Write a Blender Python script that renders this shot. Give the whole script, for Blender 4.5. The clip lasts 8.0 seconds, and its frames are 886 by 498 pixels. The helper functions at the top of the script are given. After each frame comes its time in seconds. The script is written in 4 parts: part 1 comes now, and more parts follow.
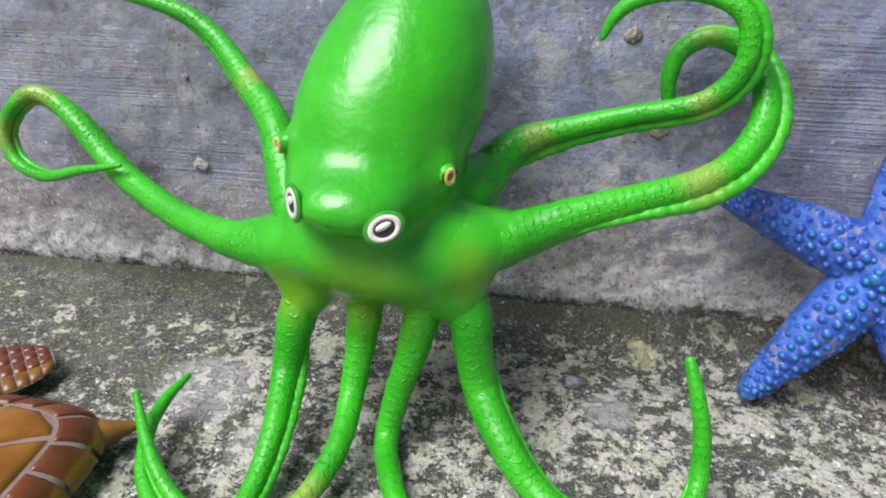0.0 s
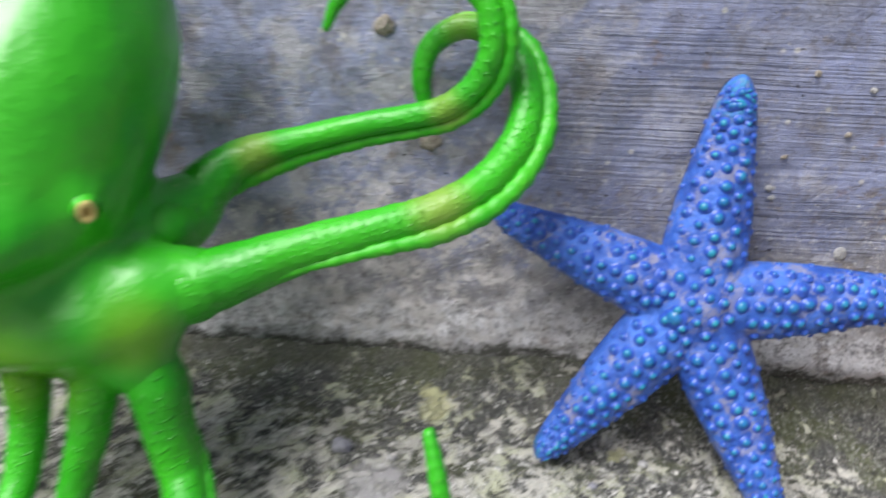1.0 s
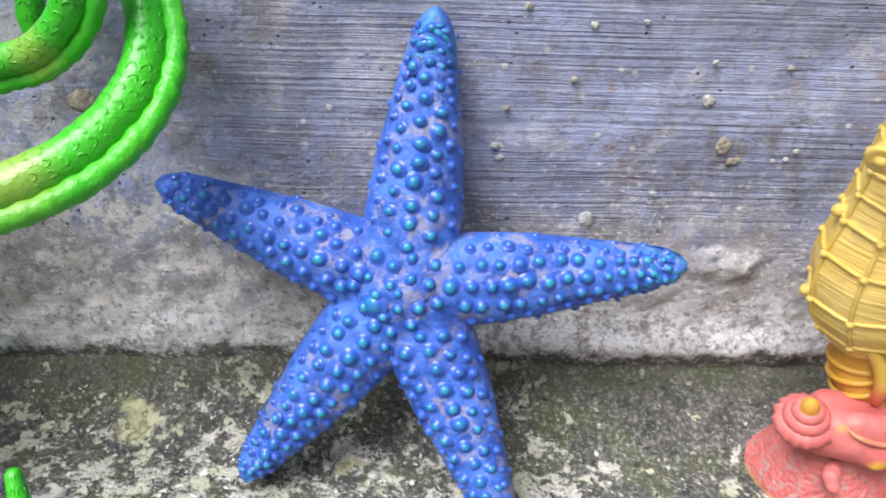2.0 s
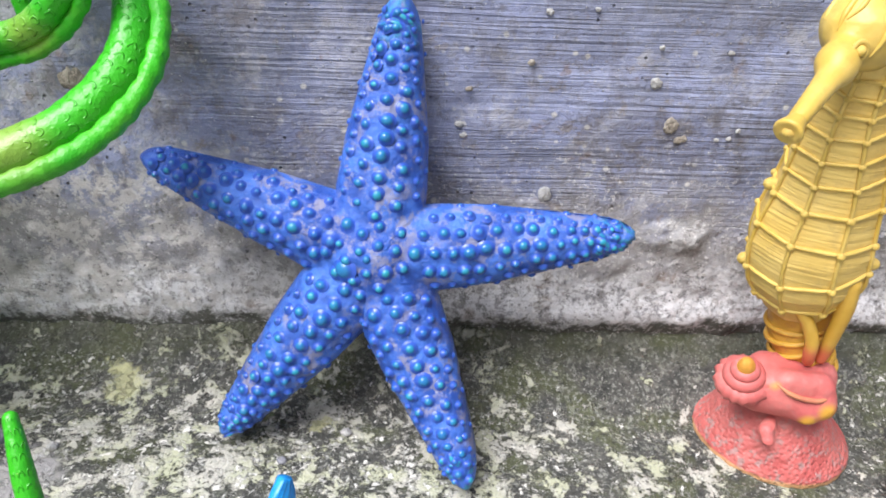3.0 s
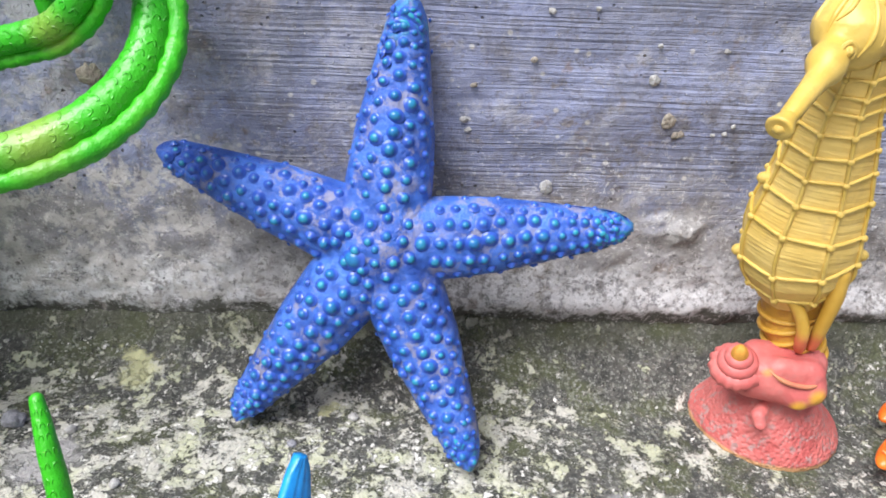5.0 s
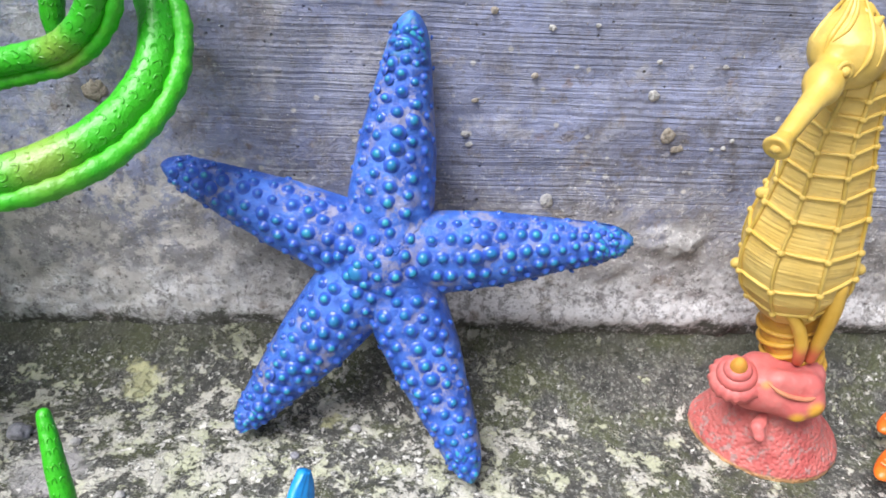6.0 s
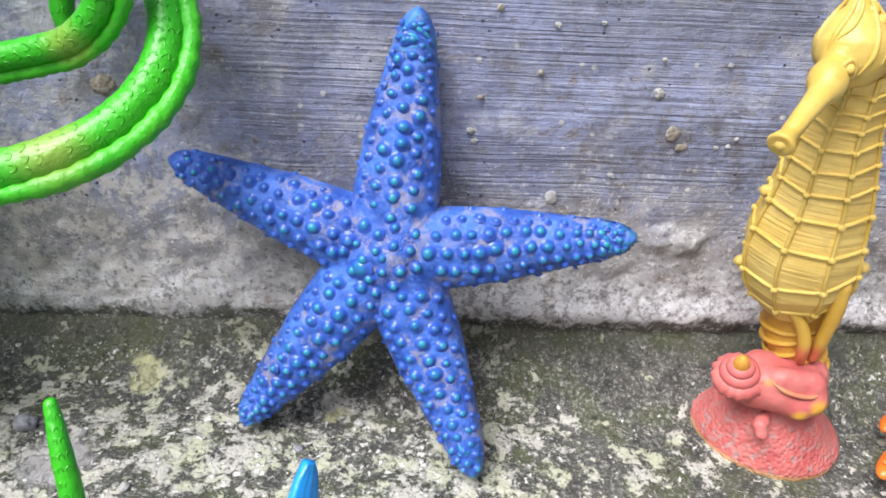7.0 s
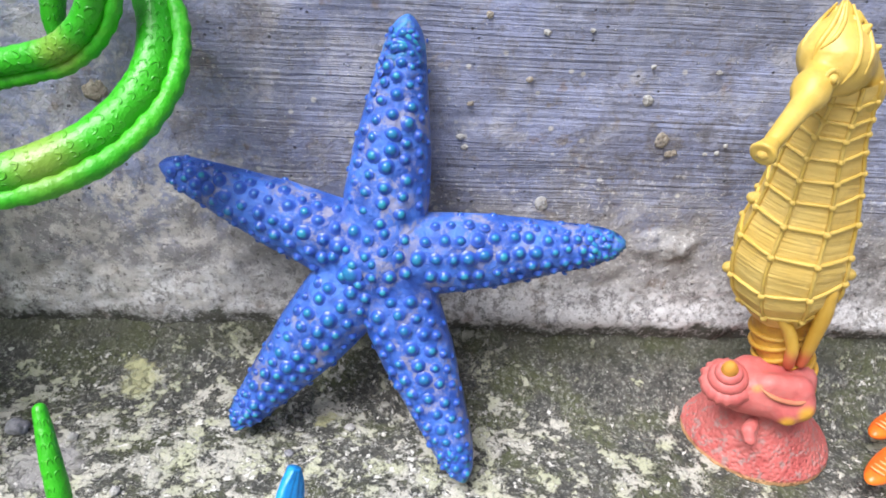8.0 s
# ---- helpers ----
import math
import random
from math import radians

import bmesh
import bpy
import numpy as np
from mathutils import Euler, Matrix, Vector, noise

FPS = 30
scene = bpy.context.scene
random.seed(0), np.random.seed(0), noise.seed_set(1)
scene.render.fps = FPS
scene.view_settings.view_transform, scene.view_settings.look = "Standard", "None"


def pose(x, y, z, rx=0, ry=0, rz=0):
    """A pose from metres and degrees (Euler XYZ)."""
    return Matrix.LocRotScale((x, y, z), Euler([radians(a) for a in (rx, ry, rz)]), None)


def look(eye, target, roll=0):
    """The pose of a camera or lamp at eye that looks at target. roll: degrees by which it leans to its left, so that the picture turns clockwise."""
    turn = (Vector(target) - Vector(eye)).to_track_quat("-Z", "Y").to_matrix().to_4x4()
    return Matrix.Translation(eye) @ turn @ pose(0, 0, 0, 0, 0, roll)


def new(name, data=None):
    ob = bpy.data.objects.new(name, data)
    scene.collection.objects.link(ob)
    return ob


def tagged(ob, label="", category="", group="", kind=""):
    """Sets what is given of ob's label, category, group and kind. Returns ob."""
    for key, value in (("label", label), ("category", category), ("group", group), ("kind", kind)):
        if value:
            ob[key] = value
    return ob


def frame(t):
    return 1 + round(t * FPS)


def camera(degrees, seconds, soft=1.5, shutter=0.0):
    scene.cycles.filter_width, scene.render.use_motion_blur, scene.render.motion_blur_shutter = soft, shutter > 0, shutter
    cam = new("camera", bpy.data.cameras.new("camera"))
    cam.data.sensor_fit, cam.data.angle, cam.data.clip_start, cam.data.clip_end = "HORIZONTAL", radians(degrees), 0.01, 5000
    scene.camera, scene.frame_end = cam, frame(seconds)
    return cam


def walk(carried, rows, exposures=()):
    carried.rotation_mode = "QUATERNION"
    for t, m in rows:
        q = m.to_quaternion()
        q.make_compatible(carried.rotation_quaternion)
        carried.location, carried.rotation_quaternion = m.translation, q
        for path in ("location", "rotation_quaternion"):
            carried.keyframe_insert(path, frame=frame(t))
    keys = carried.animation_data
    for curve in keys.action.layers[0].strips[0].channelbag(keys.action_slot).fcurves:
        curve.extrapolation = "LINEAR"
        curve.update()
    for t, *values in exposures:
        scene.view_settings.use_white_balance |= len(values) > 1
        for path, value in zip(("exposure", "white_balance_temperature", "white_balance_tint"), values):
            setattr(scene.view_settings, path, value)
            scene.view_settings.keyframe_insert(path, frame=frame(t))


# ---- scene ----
cam = camera(62.64, 8.0, soft=1.7, shutter=0.3)
PATH = [
    (0, (0.02163, -0.02437, 0.20495), (-0.2247, 1.7304, -0.7225), 2.98),
    (0.5, (0.04436, -0.02194, 0.19493), (-0.2075, 1.7237, -0.7481), 2.16),
    (0.8, (0.07613, 0.00466, 0.19960), (-0.1246, 1.7592, -0.7392), 2.86),
    (1, (0.09490, 0.04295, 0.19564), (-0.0349, 1.8091, -0.7338), 3.35),
    (1.2, (0.11646, 0.07760, 0.18813), (0.0612, 1.8211, -0.7903), 3.59),
    (1.5, (0.13409, 0.09613, 0.17682), (0.1550, 1.8392, -0.8036), 4.26),
    (2, (0.16760, 0.08524, 0.17825), (0.2544, 1.8360, -0.7848), 4.14),
    (2.2, (0.17148, 0.07796, 0.18307), (0.2517, 1.8259, -0.7856), 4.11),
    (3.3, (0.17426, 0.06550, 0.17985), (0.3019, 1.7997, -0.8082), 5.06),
    (3.5, (0.17387, 0.06362, 0.17976), (0.2990, 1.7937, -0.8157), 5.10),
    (4, (0.17279, 0.06248, 0.18294), (0.2988, 1.7940, -0.8101), 5.13),
    (4.5, (0.17199, 0.06056, 0.18234), (0.2970, 1.7900, -0.8144), 5.15),
    (6, (0.17070, 0.05934, 0.18781), (0.2943, 1.7954, -0.7975), 5.06),
    (6.5, (0.17028, 0.05901, 0.18715), (0.2878, 1.7945, -0.7998), 5.08),
    (7, (0.17043, 0.05753, 0.18696), (0.2839, 1.7944, -0.7981), 5.34),
    (7.5, (0.17282, 0.05764, 0.18768), (0.2832, 1.7934, -0.7997), 5.36),
    (8, (0.17391, 0.05724, 0.18926), (0.2854, 1.7953, -0.7940), 5.41),
]
walk(cam, [(t, look(eye, target, roll)) for t, eye, target, roll in PATH],
     exposures=[(0, -0.02), (0.5, -0.02), (1.0, 0.08), (1.5, 0.36), (2.0, 0.42), (3.3, 0.36), (8.0, 0.36)])

# ---- light: a soft overcast sky, brighter from the upper left ----
world = bpy.data.worlds.new("overcast_sky")
scene.world = world
world.use_nodes = True
wn = world.node_tree
sky = wn.nodes.new("ShaderNodeTexSky")
sky.sky_type, sky.sun_disc = "NISHITA", False
sky.sun_elevation, sky.sun_rotation = radians(52), radians(215)
sky.air_density, sky.dust_density, sky.ozone_density = 1.0, 4.0, 1.0
wn.nodes["Background"].inputs["Strength"].default_value = 0.066
wn.links.new(sky.outputs[0], wn.nodes["Background"].inputs["Color"])
sun = new("sun", bpy.data.lights.new("sun", "SUN"))
sun.data.energy, sun.data.angle, sun.data.color = 4.9, radians(37), (0.98, 0.985, 1.0)
sun.matrix_world = look((-0.52, -0.44, 1.12), (0, 0, 0))

WALL = 0.294   # the wall's face


# ---- noise and node helpers ----
def vnoise(x, y, z=0.0, seed=0):
    """Smooth value noise, 0 to 1."""
    x, y, z = np.broadcast_arrays(np.asarray(x, float), np.asarray(y, float), np.asarray(z, float))
    ix, iy, iz = np.floor(x).astype(np.int64), np.floor(y).astype(np.int64), np.floor(z).astype(np.int64)
    fx, fy, fz = x - ix, y - iy, z - iz
    fx, fy, fz = (f * f * (3 - 2 * f) for f in (fx, fy, fz))

    def h(a, b, c):
        n = (a * 374761393 + b * 668265263 + c * 2147483647 + seed * 974634777) & 0xFFFFFFFF
        n = ((n ^ (n >> 13)) * 1274126177) & 0xFFFFFFFF
        return ((n ^ (n >> 16)) & 0xFFFF) / 65535.0
    total = 0
    for a in (0, 1):
        for b in (0, 1):
            for c in (0, 1):
                w = (fx if a else 1 - fx) * (fy if b else 1 - fy) * (fz if c else 1 - fz)
                total = total + w * h(ix + a, iy + b, iz + c)
    return total


def fbm(x, y, z=0.0, octaves=4, seed=0):
    total, amp, norm = 0, 1.0, 0
    for i in range(octaves):
        total = total + amp * vnoise(x * 2 ** i, y * 2 ** i, z * 2 ** i, seed + i)
        norm += amp
        amp *= 0.5
    return total / norm


class Mat:
    """A node material with short helpers."""

    def __init__(self, name):
        self.m = bpy.data.materials.new(name)
        self.m.use_nodes = True
        self.nt = self.m.node_tree
        self.bsdf = self.nt.nodes["Principled BSDF"]
        self.co = self.nt.nodes.new("ShaderNodeTexCoord").outputs["Object"]

    def put(self, socket, value):
        if isinstance(value, bpy.types.NodeSocket):
            self.nt.links.new(value, socket)
        elif isinstance(value, (tuple, list)) and len(value) == 3 and socket.type == "RGBA":
            socket.default_value = (*value, 1)
        else:
            socket.default_value = value

    def node(self, kind, out=0, props=None, **ins):
        n = self.nt.nodes.new(kind)
        for k, v in (props or {}).items():
            setattr(n, k, v)
        for k, v in ins.items():
            self.put(n.inputs[int(k[1:])] if k[0] == "i" and k[1:].isdigit() else n.inputs[k], v)
        return n.outputs[out]

    def math(self, op, a, b=0.0, c=0.0, clamp=False):
        return self.node("ShaderNodeMath", 0, {"operation": op, "use_clamp": clamp}, i0=a, i1=b, i2=c)

    def scaled(self, sx, sy, sz, co=None):
        return self.node("ShaderNodeVectorMath", 0, {"operation": "MULTIPLY"}, i0=co or self.co, i1=(sx, sy, sz))

    def noise(self, scale, detail=4.0, rough=0.55, co=None, distortion=0.0):
        return self.node("ShaderNodeTexNoise", 0, None, Vector=co or self.co, Scale=scale, Detail=detail, Roughness=rough, Distortion=distortion)

    def voronoi(self, scale, co=None, feature="F1", out=0, rnd=1.0):
        n = self.nt.nodes.new("ShaderNodeTexVoronoi")
        n.feature = feature
        self.put(n.inputs["Vector"], co or self.co)
        n.inputs["Scale"].default_value = scale
        n.inputs["Randomness"].default_value = rnd
        return n.outputs[out]

    def step(self, value, lo, hi, a=0.0, b=1.0):
        return self.node("ShaderNodeMapRange", 0, {"interpolation_type": "SMOOTHSTEP"}, i0=value, i1=lo, i2=hi, i3=a, i4=b)

    def mix(self, fac, a, b, mode="MIX"):
        n = self.nt.nodes.new("ShaderNodeMix")
        n.data_type, n.blend_type = "RGBA", mode
        self.put(n.inputs[0], fac)
        self.put(n.inputs[6], a)
        self.put(n.inputs[7], b)
        return n.outputs[2]

    def xyz(self, i):
        return self.node("ShaderNodeSeparateXYZ", i, None, i0=self.co)

    def near(self, place, inner, outer):
        """1 within inner of a place, 0 beyond outer."""
        d = self.node("ShaderNodeVectorMath", 1, {"operation": "DISTANCE"}, i0=self.co, i1=place)
        return self.step(d, inner, outer, 1.0, 0.0)

    def bump(self, height, strength=0.5, distance=0.001, normal=None):
        n = self.nt.nodes.new("ShaderNodeBump")
        n.inputs["Strength"].default_value, n.inputs["Distance"].default_value = strength, distance
        self.put(n.inputs["Height"], height)
        if normal:
            self.put(n.inputs["Normal"], normal)
        return n.outputs[0]

    def done(self, color=None, rough=None, normal=None, **more):
        for key, v in (("Base Color", color), ("Roughness", rough), ("Normal", normal)):
            if v is not None:
                self.put(self.bsdf.inputs[key], v)
        for key, v in more.items():
            self.put(self.bsdf.inputs[key.replace("_", " ")], v)
        return self.m


# ---- materials ----
def concrete_wall():
    m = Mat("weathered_brushed_concrete")
    x, z = m.xyz(0), m.xyz(2)
    big = m.noise(14, 5, 0.6)
    mid = m.noise(60, 6, 0.65)
    fine = m.noise(420, 4, 0.7)
    col = m.mix(m.step(big, 0.36, 0.64), (0.165, 0.182, 0.270), (0.280, 0.312, 0.485))
    col = m.mix(m.step(m.noise(31, 4, 0.55, m.scaled(0.8, 1, 1.3)), 0.50, 0.66, 0.0, 0.5), col, (0.245, 0.280, 0.480))
    col = m.mix(m.math("MULTIPLY", m.step(m.noise(22, 5, 0.6, m.scaled(1.0, 1.0, 0.45)), 0.53, 0.70), 0.55), col, (0.140, 0.130, 0.140))
    # trowel and broom strokes along the wall
    tilt = m.node("ShaderNodeVectorRotate", 0, {"rotation_type": "Y_AXIS"}, Vector=m.co, Angle=radians(2.0))
    strokes = m.noise(1, 3, 0.7, m.scaled(9, 1, 760, tilt))
    broad = m.noise(1, 3, 0.6, m.scaled(9, 1, 210, tilt))
    brushed = m.math("MULTIPLY", m.step(x, 0.05, 0.20, 0.15, 1.0), m.step(m.math("ADD", z, m.math("MULTIPLY", mid, 0.05)), 0.085, 0.115), clamp=True)
    brushed = m.math("MAXIMUM", brushed, m.math("MULTIPLY", m.step(m.noise(9, 3), 0.5, 0.62), 0.5))
    brushed = m.math("MULTIPLY", brushed, m.step(m.noise(34, 5, 0.65, m.scaled(0.5, 1, 1.6)), 0.36, 0.62, 0.25, 1.15))
    line = m.math("MULTIPLY", m.math("SUBTRACT", m.math("ADD", m.math("MULTIPLY", strokes, 0.8), m.math("MULTIPLY", broad, 0.2)), 0.5), brushed)
    col = m.mix(1.0, col, m.node("ShaderNodeCombineColor", 0, None, i0=m.math("MULTIPLY_ADD", line, 1.05, 1.0), i1=m.math("MULTIPLY_ADD", line, 1.05, 1.0), i2=m.math("MULTIPLY_ADD", line, 1.0, 1.0)), "MULTIPLY")
    col = m.mix(m.step(mid, 0.45, 0.72, 0.0, 0.5), col, (0.37, 0.385, 0.48))
    col = m.mix(m.step(m.noise(230, 5, 0.75), 0.50, 0.66, 0.0, 0.55), col, (0.13, 0.12, 0.12))
    # darker mottled patch left of the starfish's upper arm
    dark_patch = m.math("MULTIPLY", m.near((0.112, 0.294, 0.130), 0.008, 0.040), m.step(m.noise(40, 6, 0.7), 0.40, 0.58))
    col = m.mix(m.math("MULTIPLY", dark_patch, 0.32), col, (0.095, 0.088, 0.09))
    col = m.mix(m.math("MULTIPLY", m.near((-0.20, 0.294, 0.09), 0.04, 0.17), 0.35), col, (0.44, 0.42, 0.47))
    # blotches where the strokes fade out
    bare = m.math("SUBTRACT", 1.0, m.math("MULTIPLY", brushed, 0.75))
    col = m.mix(m.math("MULTIPLY", m.math("MULTIPLY", m.step(m.noise(46, 7, 0.72), 0.50, 0.60), bare), 0.65), col, (0.47, 0.455, 0.46))
    col = m.mix(m.math("MULTIPLY", m.math("MULTIPLY", m.step(m.noise(64, 6, 0.7, m.scaled(1.2, 1, 0.7)), 0.53, 0.62), bare), 0.6), col, (0.125, 0.105, 0.10))
    # the pale rough band of plaster along the foot
    foot = m.math("SUBTRACT", z, m.math("MULTIPLY_ADD", x, 0.041, 0.012))
    ragged = m.math("MULTIPLY_ADD", m.math("SUBTRACT", m.noise(55, 6, 0.7), 0.5), 0.065, foot)
    col = m.mix(m.step(ragged, 0.034, 0.062, 0.75, 0.0), col, (0.36, 0.335, 0.32))
    pale = m.math("MULTIPLY", m.step(ragged, 0.014, 0.034, 1.0, 0.0), m.step(m.math("ADD", m.math("MULTIPLY", m.noise(150, 6, 0.75), 0.6), m.math("MULTIPLY", m.noise(520, 3, 0.7), 0.4)), 0.42, 0.52))
    col = m.mix(m.math("MULTIPLY", pale, 0.92), col, (0.80, 0.785, 0.81))
    chalk = m.math("MULTIPLY", m.near((0.062, 0.294, 0.034), 0.035, 0.080), m.step(m.noise(105, 7, 0.75), 0.47, 0.57))
    col = m.mix(m.math("MULTIPLY", chalk, 0.80), col, (0.68, 0.64, 0.62))
    lump = m.math("MULTIPLY", m.near((0.272, 0.290, 0.063), 0.007, 0.015), m.step(m.noise(140, 5, 0.7), 0.42, 0.52))
    col = m.mix(m.math("MULTIPLY", lump, 0.6), col, (0.44, 0.43, 0.43))
    # tan blotches of bare sand, dark stains and patches beside them
    tan = m.math("MULTIPLY", m.step(m.noise(88, 5, 0.7, m.scaled(0.9, 1, 1.2)), 0.57, 0.66), m.step(m.noise(19, 3), 0.44, 0.60))
    col = m.mix(m.math("MULTIPLY", tan, 0.6), col, (0.240, 0.195, 0.150))
    # the patch at x 0.345 is the seahorse's shade painted on the wall
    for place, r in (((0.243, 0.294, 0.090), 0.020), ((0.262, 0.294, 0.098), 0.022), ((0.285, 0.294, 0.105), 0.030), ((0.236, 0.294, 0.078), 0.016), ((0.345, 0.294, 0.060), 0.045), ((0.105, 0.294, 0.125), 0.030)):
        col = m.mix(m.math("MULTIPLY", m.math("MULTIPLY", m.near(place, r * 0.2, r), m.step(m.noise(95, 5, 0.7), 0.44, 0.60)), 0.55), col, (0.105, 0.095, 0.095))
    sand = m.math("MULTIPLY", m.step(m.voronoi(430), 0.06, 0.17, 1.0, 0.0), m.step(m.noise(130, 2), 0.46, 0.56))
    col = m.mix(m.math("MULTIPLY", sand, 0.8), col, (0.60, 0.59, 0.60))
    # brown and reddish grains, pits, lime specks
    col = m.mix(m.math("MULTIPLY", m.step(m.noise(95, 3, 0.6), 0.62, 0.72), 0.55), col, (0.22, 0.145, 0.10))
    spots = m.voronoi(170)
    pick = m.step(m.noise(38, 2), 0.52, 0.60)
    col = m.mix(m.math("MULTIPLY", m.math("MULTIPLY", m.step(spots, 0.10, 0.22, 1.0, 0.0), pick), 0.8), col, (0.58, 0.56, 0.53))
    pits = m.math("MULTIPLY", m.step(m.math("ADD", m.voronoi(230), m.math("MULTIPLY", m.noise(700, 2), 0.16)), 0.13, 0.22, 1.0, 0.0), m.step(m.noise(50, 3, 0.6, m.scaled(1.3, 1, 1.1)), 0.50, 0.60))
    col = m.mix(m.math("MULTIPLY", pits, 0.85), col, (0.035, 0.032, 0.03))
    # moss that creeps up from the joint
    moss = m.step(m.math("MULTIPLY_ADD", m.math("SUBTRACT", m.noise(120, 5, 0.7), 0.5), 0.030, foot), 0.001, 0.006, 1.0, 0.0)
    col = m.mix(m.math("MULTIPLY", moss, 0.92), col, (0.045, 0.046, 0.026))
    col = m.mix(m.math("MULTIPLY", m.step(m.noise(380, 5, 0.75), 0.54, 0.66), m.step(ragged, 0.03, 0.08, 0.75, 0.18)), col, (0.11, 0.10, 0.10))
    col = m.mix(m.math("MULTIPLY", m.step(m.noise(460, 4, 0.75, m.scaled(1, 1, 1.15)), 0.55, 0.64), m.step(ragged, 0.03, 0.09, 0.75, 0.12)), col, (0.72, 0.70, 0.70))
    col = m.mix(m.step(fine, 0.3, 0.8, 0.0, 0.25), col, (0.18, 0.175, 0.185))
    relief = m.math("ADD", m.math("MULTIPLY", line, 1.5), m.math("ADD", m.math("MULTIPLY", mid, 0.7), m.math("MULTIPLY", fine, 0.45)))
    grainy = m.math("MULTIPLY", m.step(ragged, 0.02, 0.06, 1.0, 0.25), m.noise(330, 6, 0.75))
    relief = m.math("ADD", relief, m.math("MULTIPLY", grainy, 1.3))
    relief = m.math("SUBTRACT", m.math("MULTIPLY_ADD", sand, 0.5, relief), m.math("MULTIPLY", pits, 0.8))
    return m.done(col, m.step(mid, 0.3, 0.7, 0.62, 0.85), m.bump(relief, 0.95, 0.0016))


def lichen_ground():
    m = Mat("mossy_lichened_concrete")
    x, y = m.xyz(0), m.xyz(1)
    warp = m.node("ShaderNodeVectorMath", 0, {"operation": "ADD"}, i0=m.co, i1=m.scaled(0.003, 0.003, 0.003, m.node("ShaderNodeTexNoise", 1, None, Vector=m.co, Scale=180.0)))
    big = m.noise(26, 4, 0.55)
    mid = m.noise(108, 6, 0.72, warp)
    fine = m.noise(420, 4, 0.7, warp)
    col = m.mix(m.step(mid, 0.35, 0.65), (0.034, 0.035, 0.033), (0.125, 0.12, 0.11))
    green = m.step(m.noise(44, 4, 0.6), 0.46, 0.62)
    col = m.mix(m.math("MULTIPLY", green, 0.70), col, (0.082, 0.092, 0.038))
    # pale lichen crust, thinner along the wall and by the seahorse and turtle
    crust_cut = m.step(m.math("ADD", y, m.math("MULTIPLY", m.math("SUBTRACT", big, 0.5), 0.04)), 0.252, 0.288, 0.0, 0.055)
    crust_cut = m.math("ADD", crust_cut, m.math("MULTIPLY", m.near((0.29, 0.26, 0.0), 0.03, 0.10), 0.035))
    crust_cut = m.math("ADD", crust_cut, m.math("MULTIPLY", m.near((-0.200, 0.255, 0.0), 0.03, 0.120), 0.055))
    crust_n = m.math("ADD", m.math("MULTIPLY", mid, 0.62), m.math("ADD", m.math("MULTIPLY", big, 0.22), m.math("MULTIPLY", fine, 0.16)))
    crust = m.step(m.math("SUBTRACT", crust_n, crust_cut), 0.476, 0.508)
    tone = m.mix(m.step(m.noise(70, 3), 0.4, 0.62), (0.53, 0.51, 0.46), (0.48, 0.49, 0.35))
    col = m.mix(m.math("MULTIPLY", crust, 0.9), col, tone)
    white = m.step(m.math("SUBTRACT", m.noise(330, 4, 0.7, warp), crust_cut), 0.545, 0.60)
    col = m.mix(m.math("MULTIPLY", white, 0.9), col, (0.78, 0.76, 0.72))
    dark = m.step(m.noise(210, 4, 0.7, m.scaled(1, 1.2, 1)), 0.585, 0.66)
    col = m.mix(m.math("MULTIPLY", dark, 0.85), col, (0.022, 0.022, 0.020))
    grain = m.step(m.noise(640, 3, 0.7), 0.52, 0.64)
    col = m.mix(m.math("MULTIPLY", grain, 0.48), col, (0.42, 0.42, 0.39))
    soot = m.step(m.noise(520, 4, 0.75, m.scaled(1, 0.9, 1.1)), 0.55, 0.64)
    col = m.mix(m.math("MULTIPLY", soot, 0.75), col, (0.030, 0.031, 0.029))
    speck = m.math("MULTIPLY", m.step(m.noise(560, 4, 0.75, m.scaled(1.1, 0.8, 1)), 0.52, 0.62), m.step(m.noise(120, 4, 0.65), 0.42, 0.60))
    col = m.mix(m.math("MULTIPLY", speck, 0.55), col, (0.30, 0.31, 0.26))
    # sulphur-yellow lichen rosettes
    edge = m.math("MULTIPLY", m.math("SUBTRACT", m.noise(160, 4, 0.7), 0.5), 0.016)
    for place, r in (((0.079, 0.274, 0.002), 0.0090), ((0.150, 0.259, 0.001), 0.0042), ((0.074, 0.280, 0.003), 0.005)):
        d = m.node("ShaderNodeVectorMath", 1, {"operation": "DISTANCE"}, i0=m.co, i1=place)
        col = m.mix(m.math("MULTIPLY", m.step(m.math("ADD", d, edge), r * 0.55, r, 1.0, 0.0), 0.72), col, (0.52, 0.51, 0.29))
    # smooth grey bald patches
    for place, r in (((0.062, 0.232, 0.0), 0.014), ((-0.112, 0.210, 0.0), 0.026), ((-0.075, 0.180, 0.0), 0.016), ((0.250, 0.215, 0.0), 0.012)):
        d = m.node("ShaderNodeVectorMath", 1, {"operation": "DISTANCE"}, i0=m.co, i1=place)
        col = m.mix(m.math("MULTIPLY", m.step(m.math("ADD", d, edge), r * 0.6, r, 1.0, 0.0), 0.6), col, (0.50, 0.48, 0.495))
    # dark moss in the joint
    joint = m.step(m.math("ADD", y, m.math("MULTIPLY", m.math("SUBTRACT", mid, 0.5), 0.012)), 0.2815, 0.2885)
    joint = m.math("MULTIPLY", joint, m.step(m.noise(150, 5, 0.7), 0.38, 0.56, 0.55, 1.0))
    col = m.mix(m.math("MULTIPLY", joint, 0.62), col, (0.048, 0.052, 0.026))
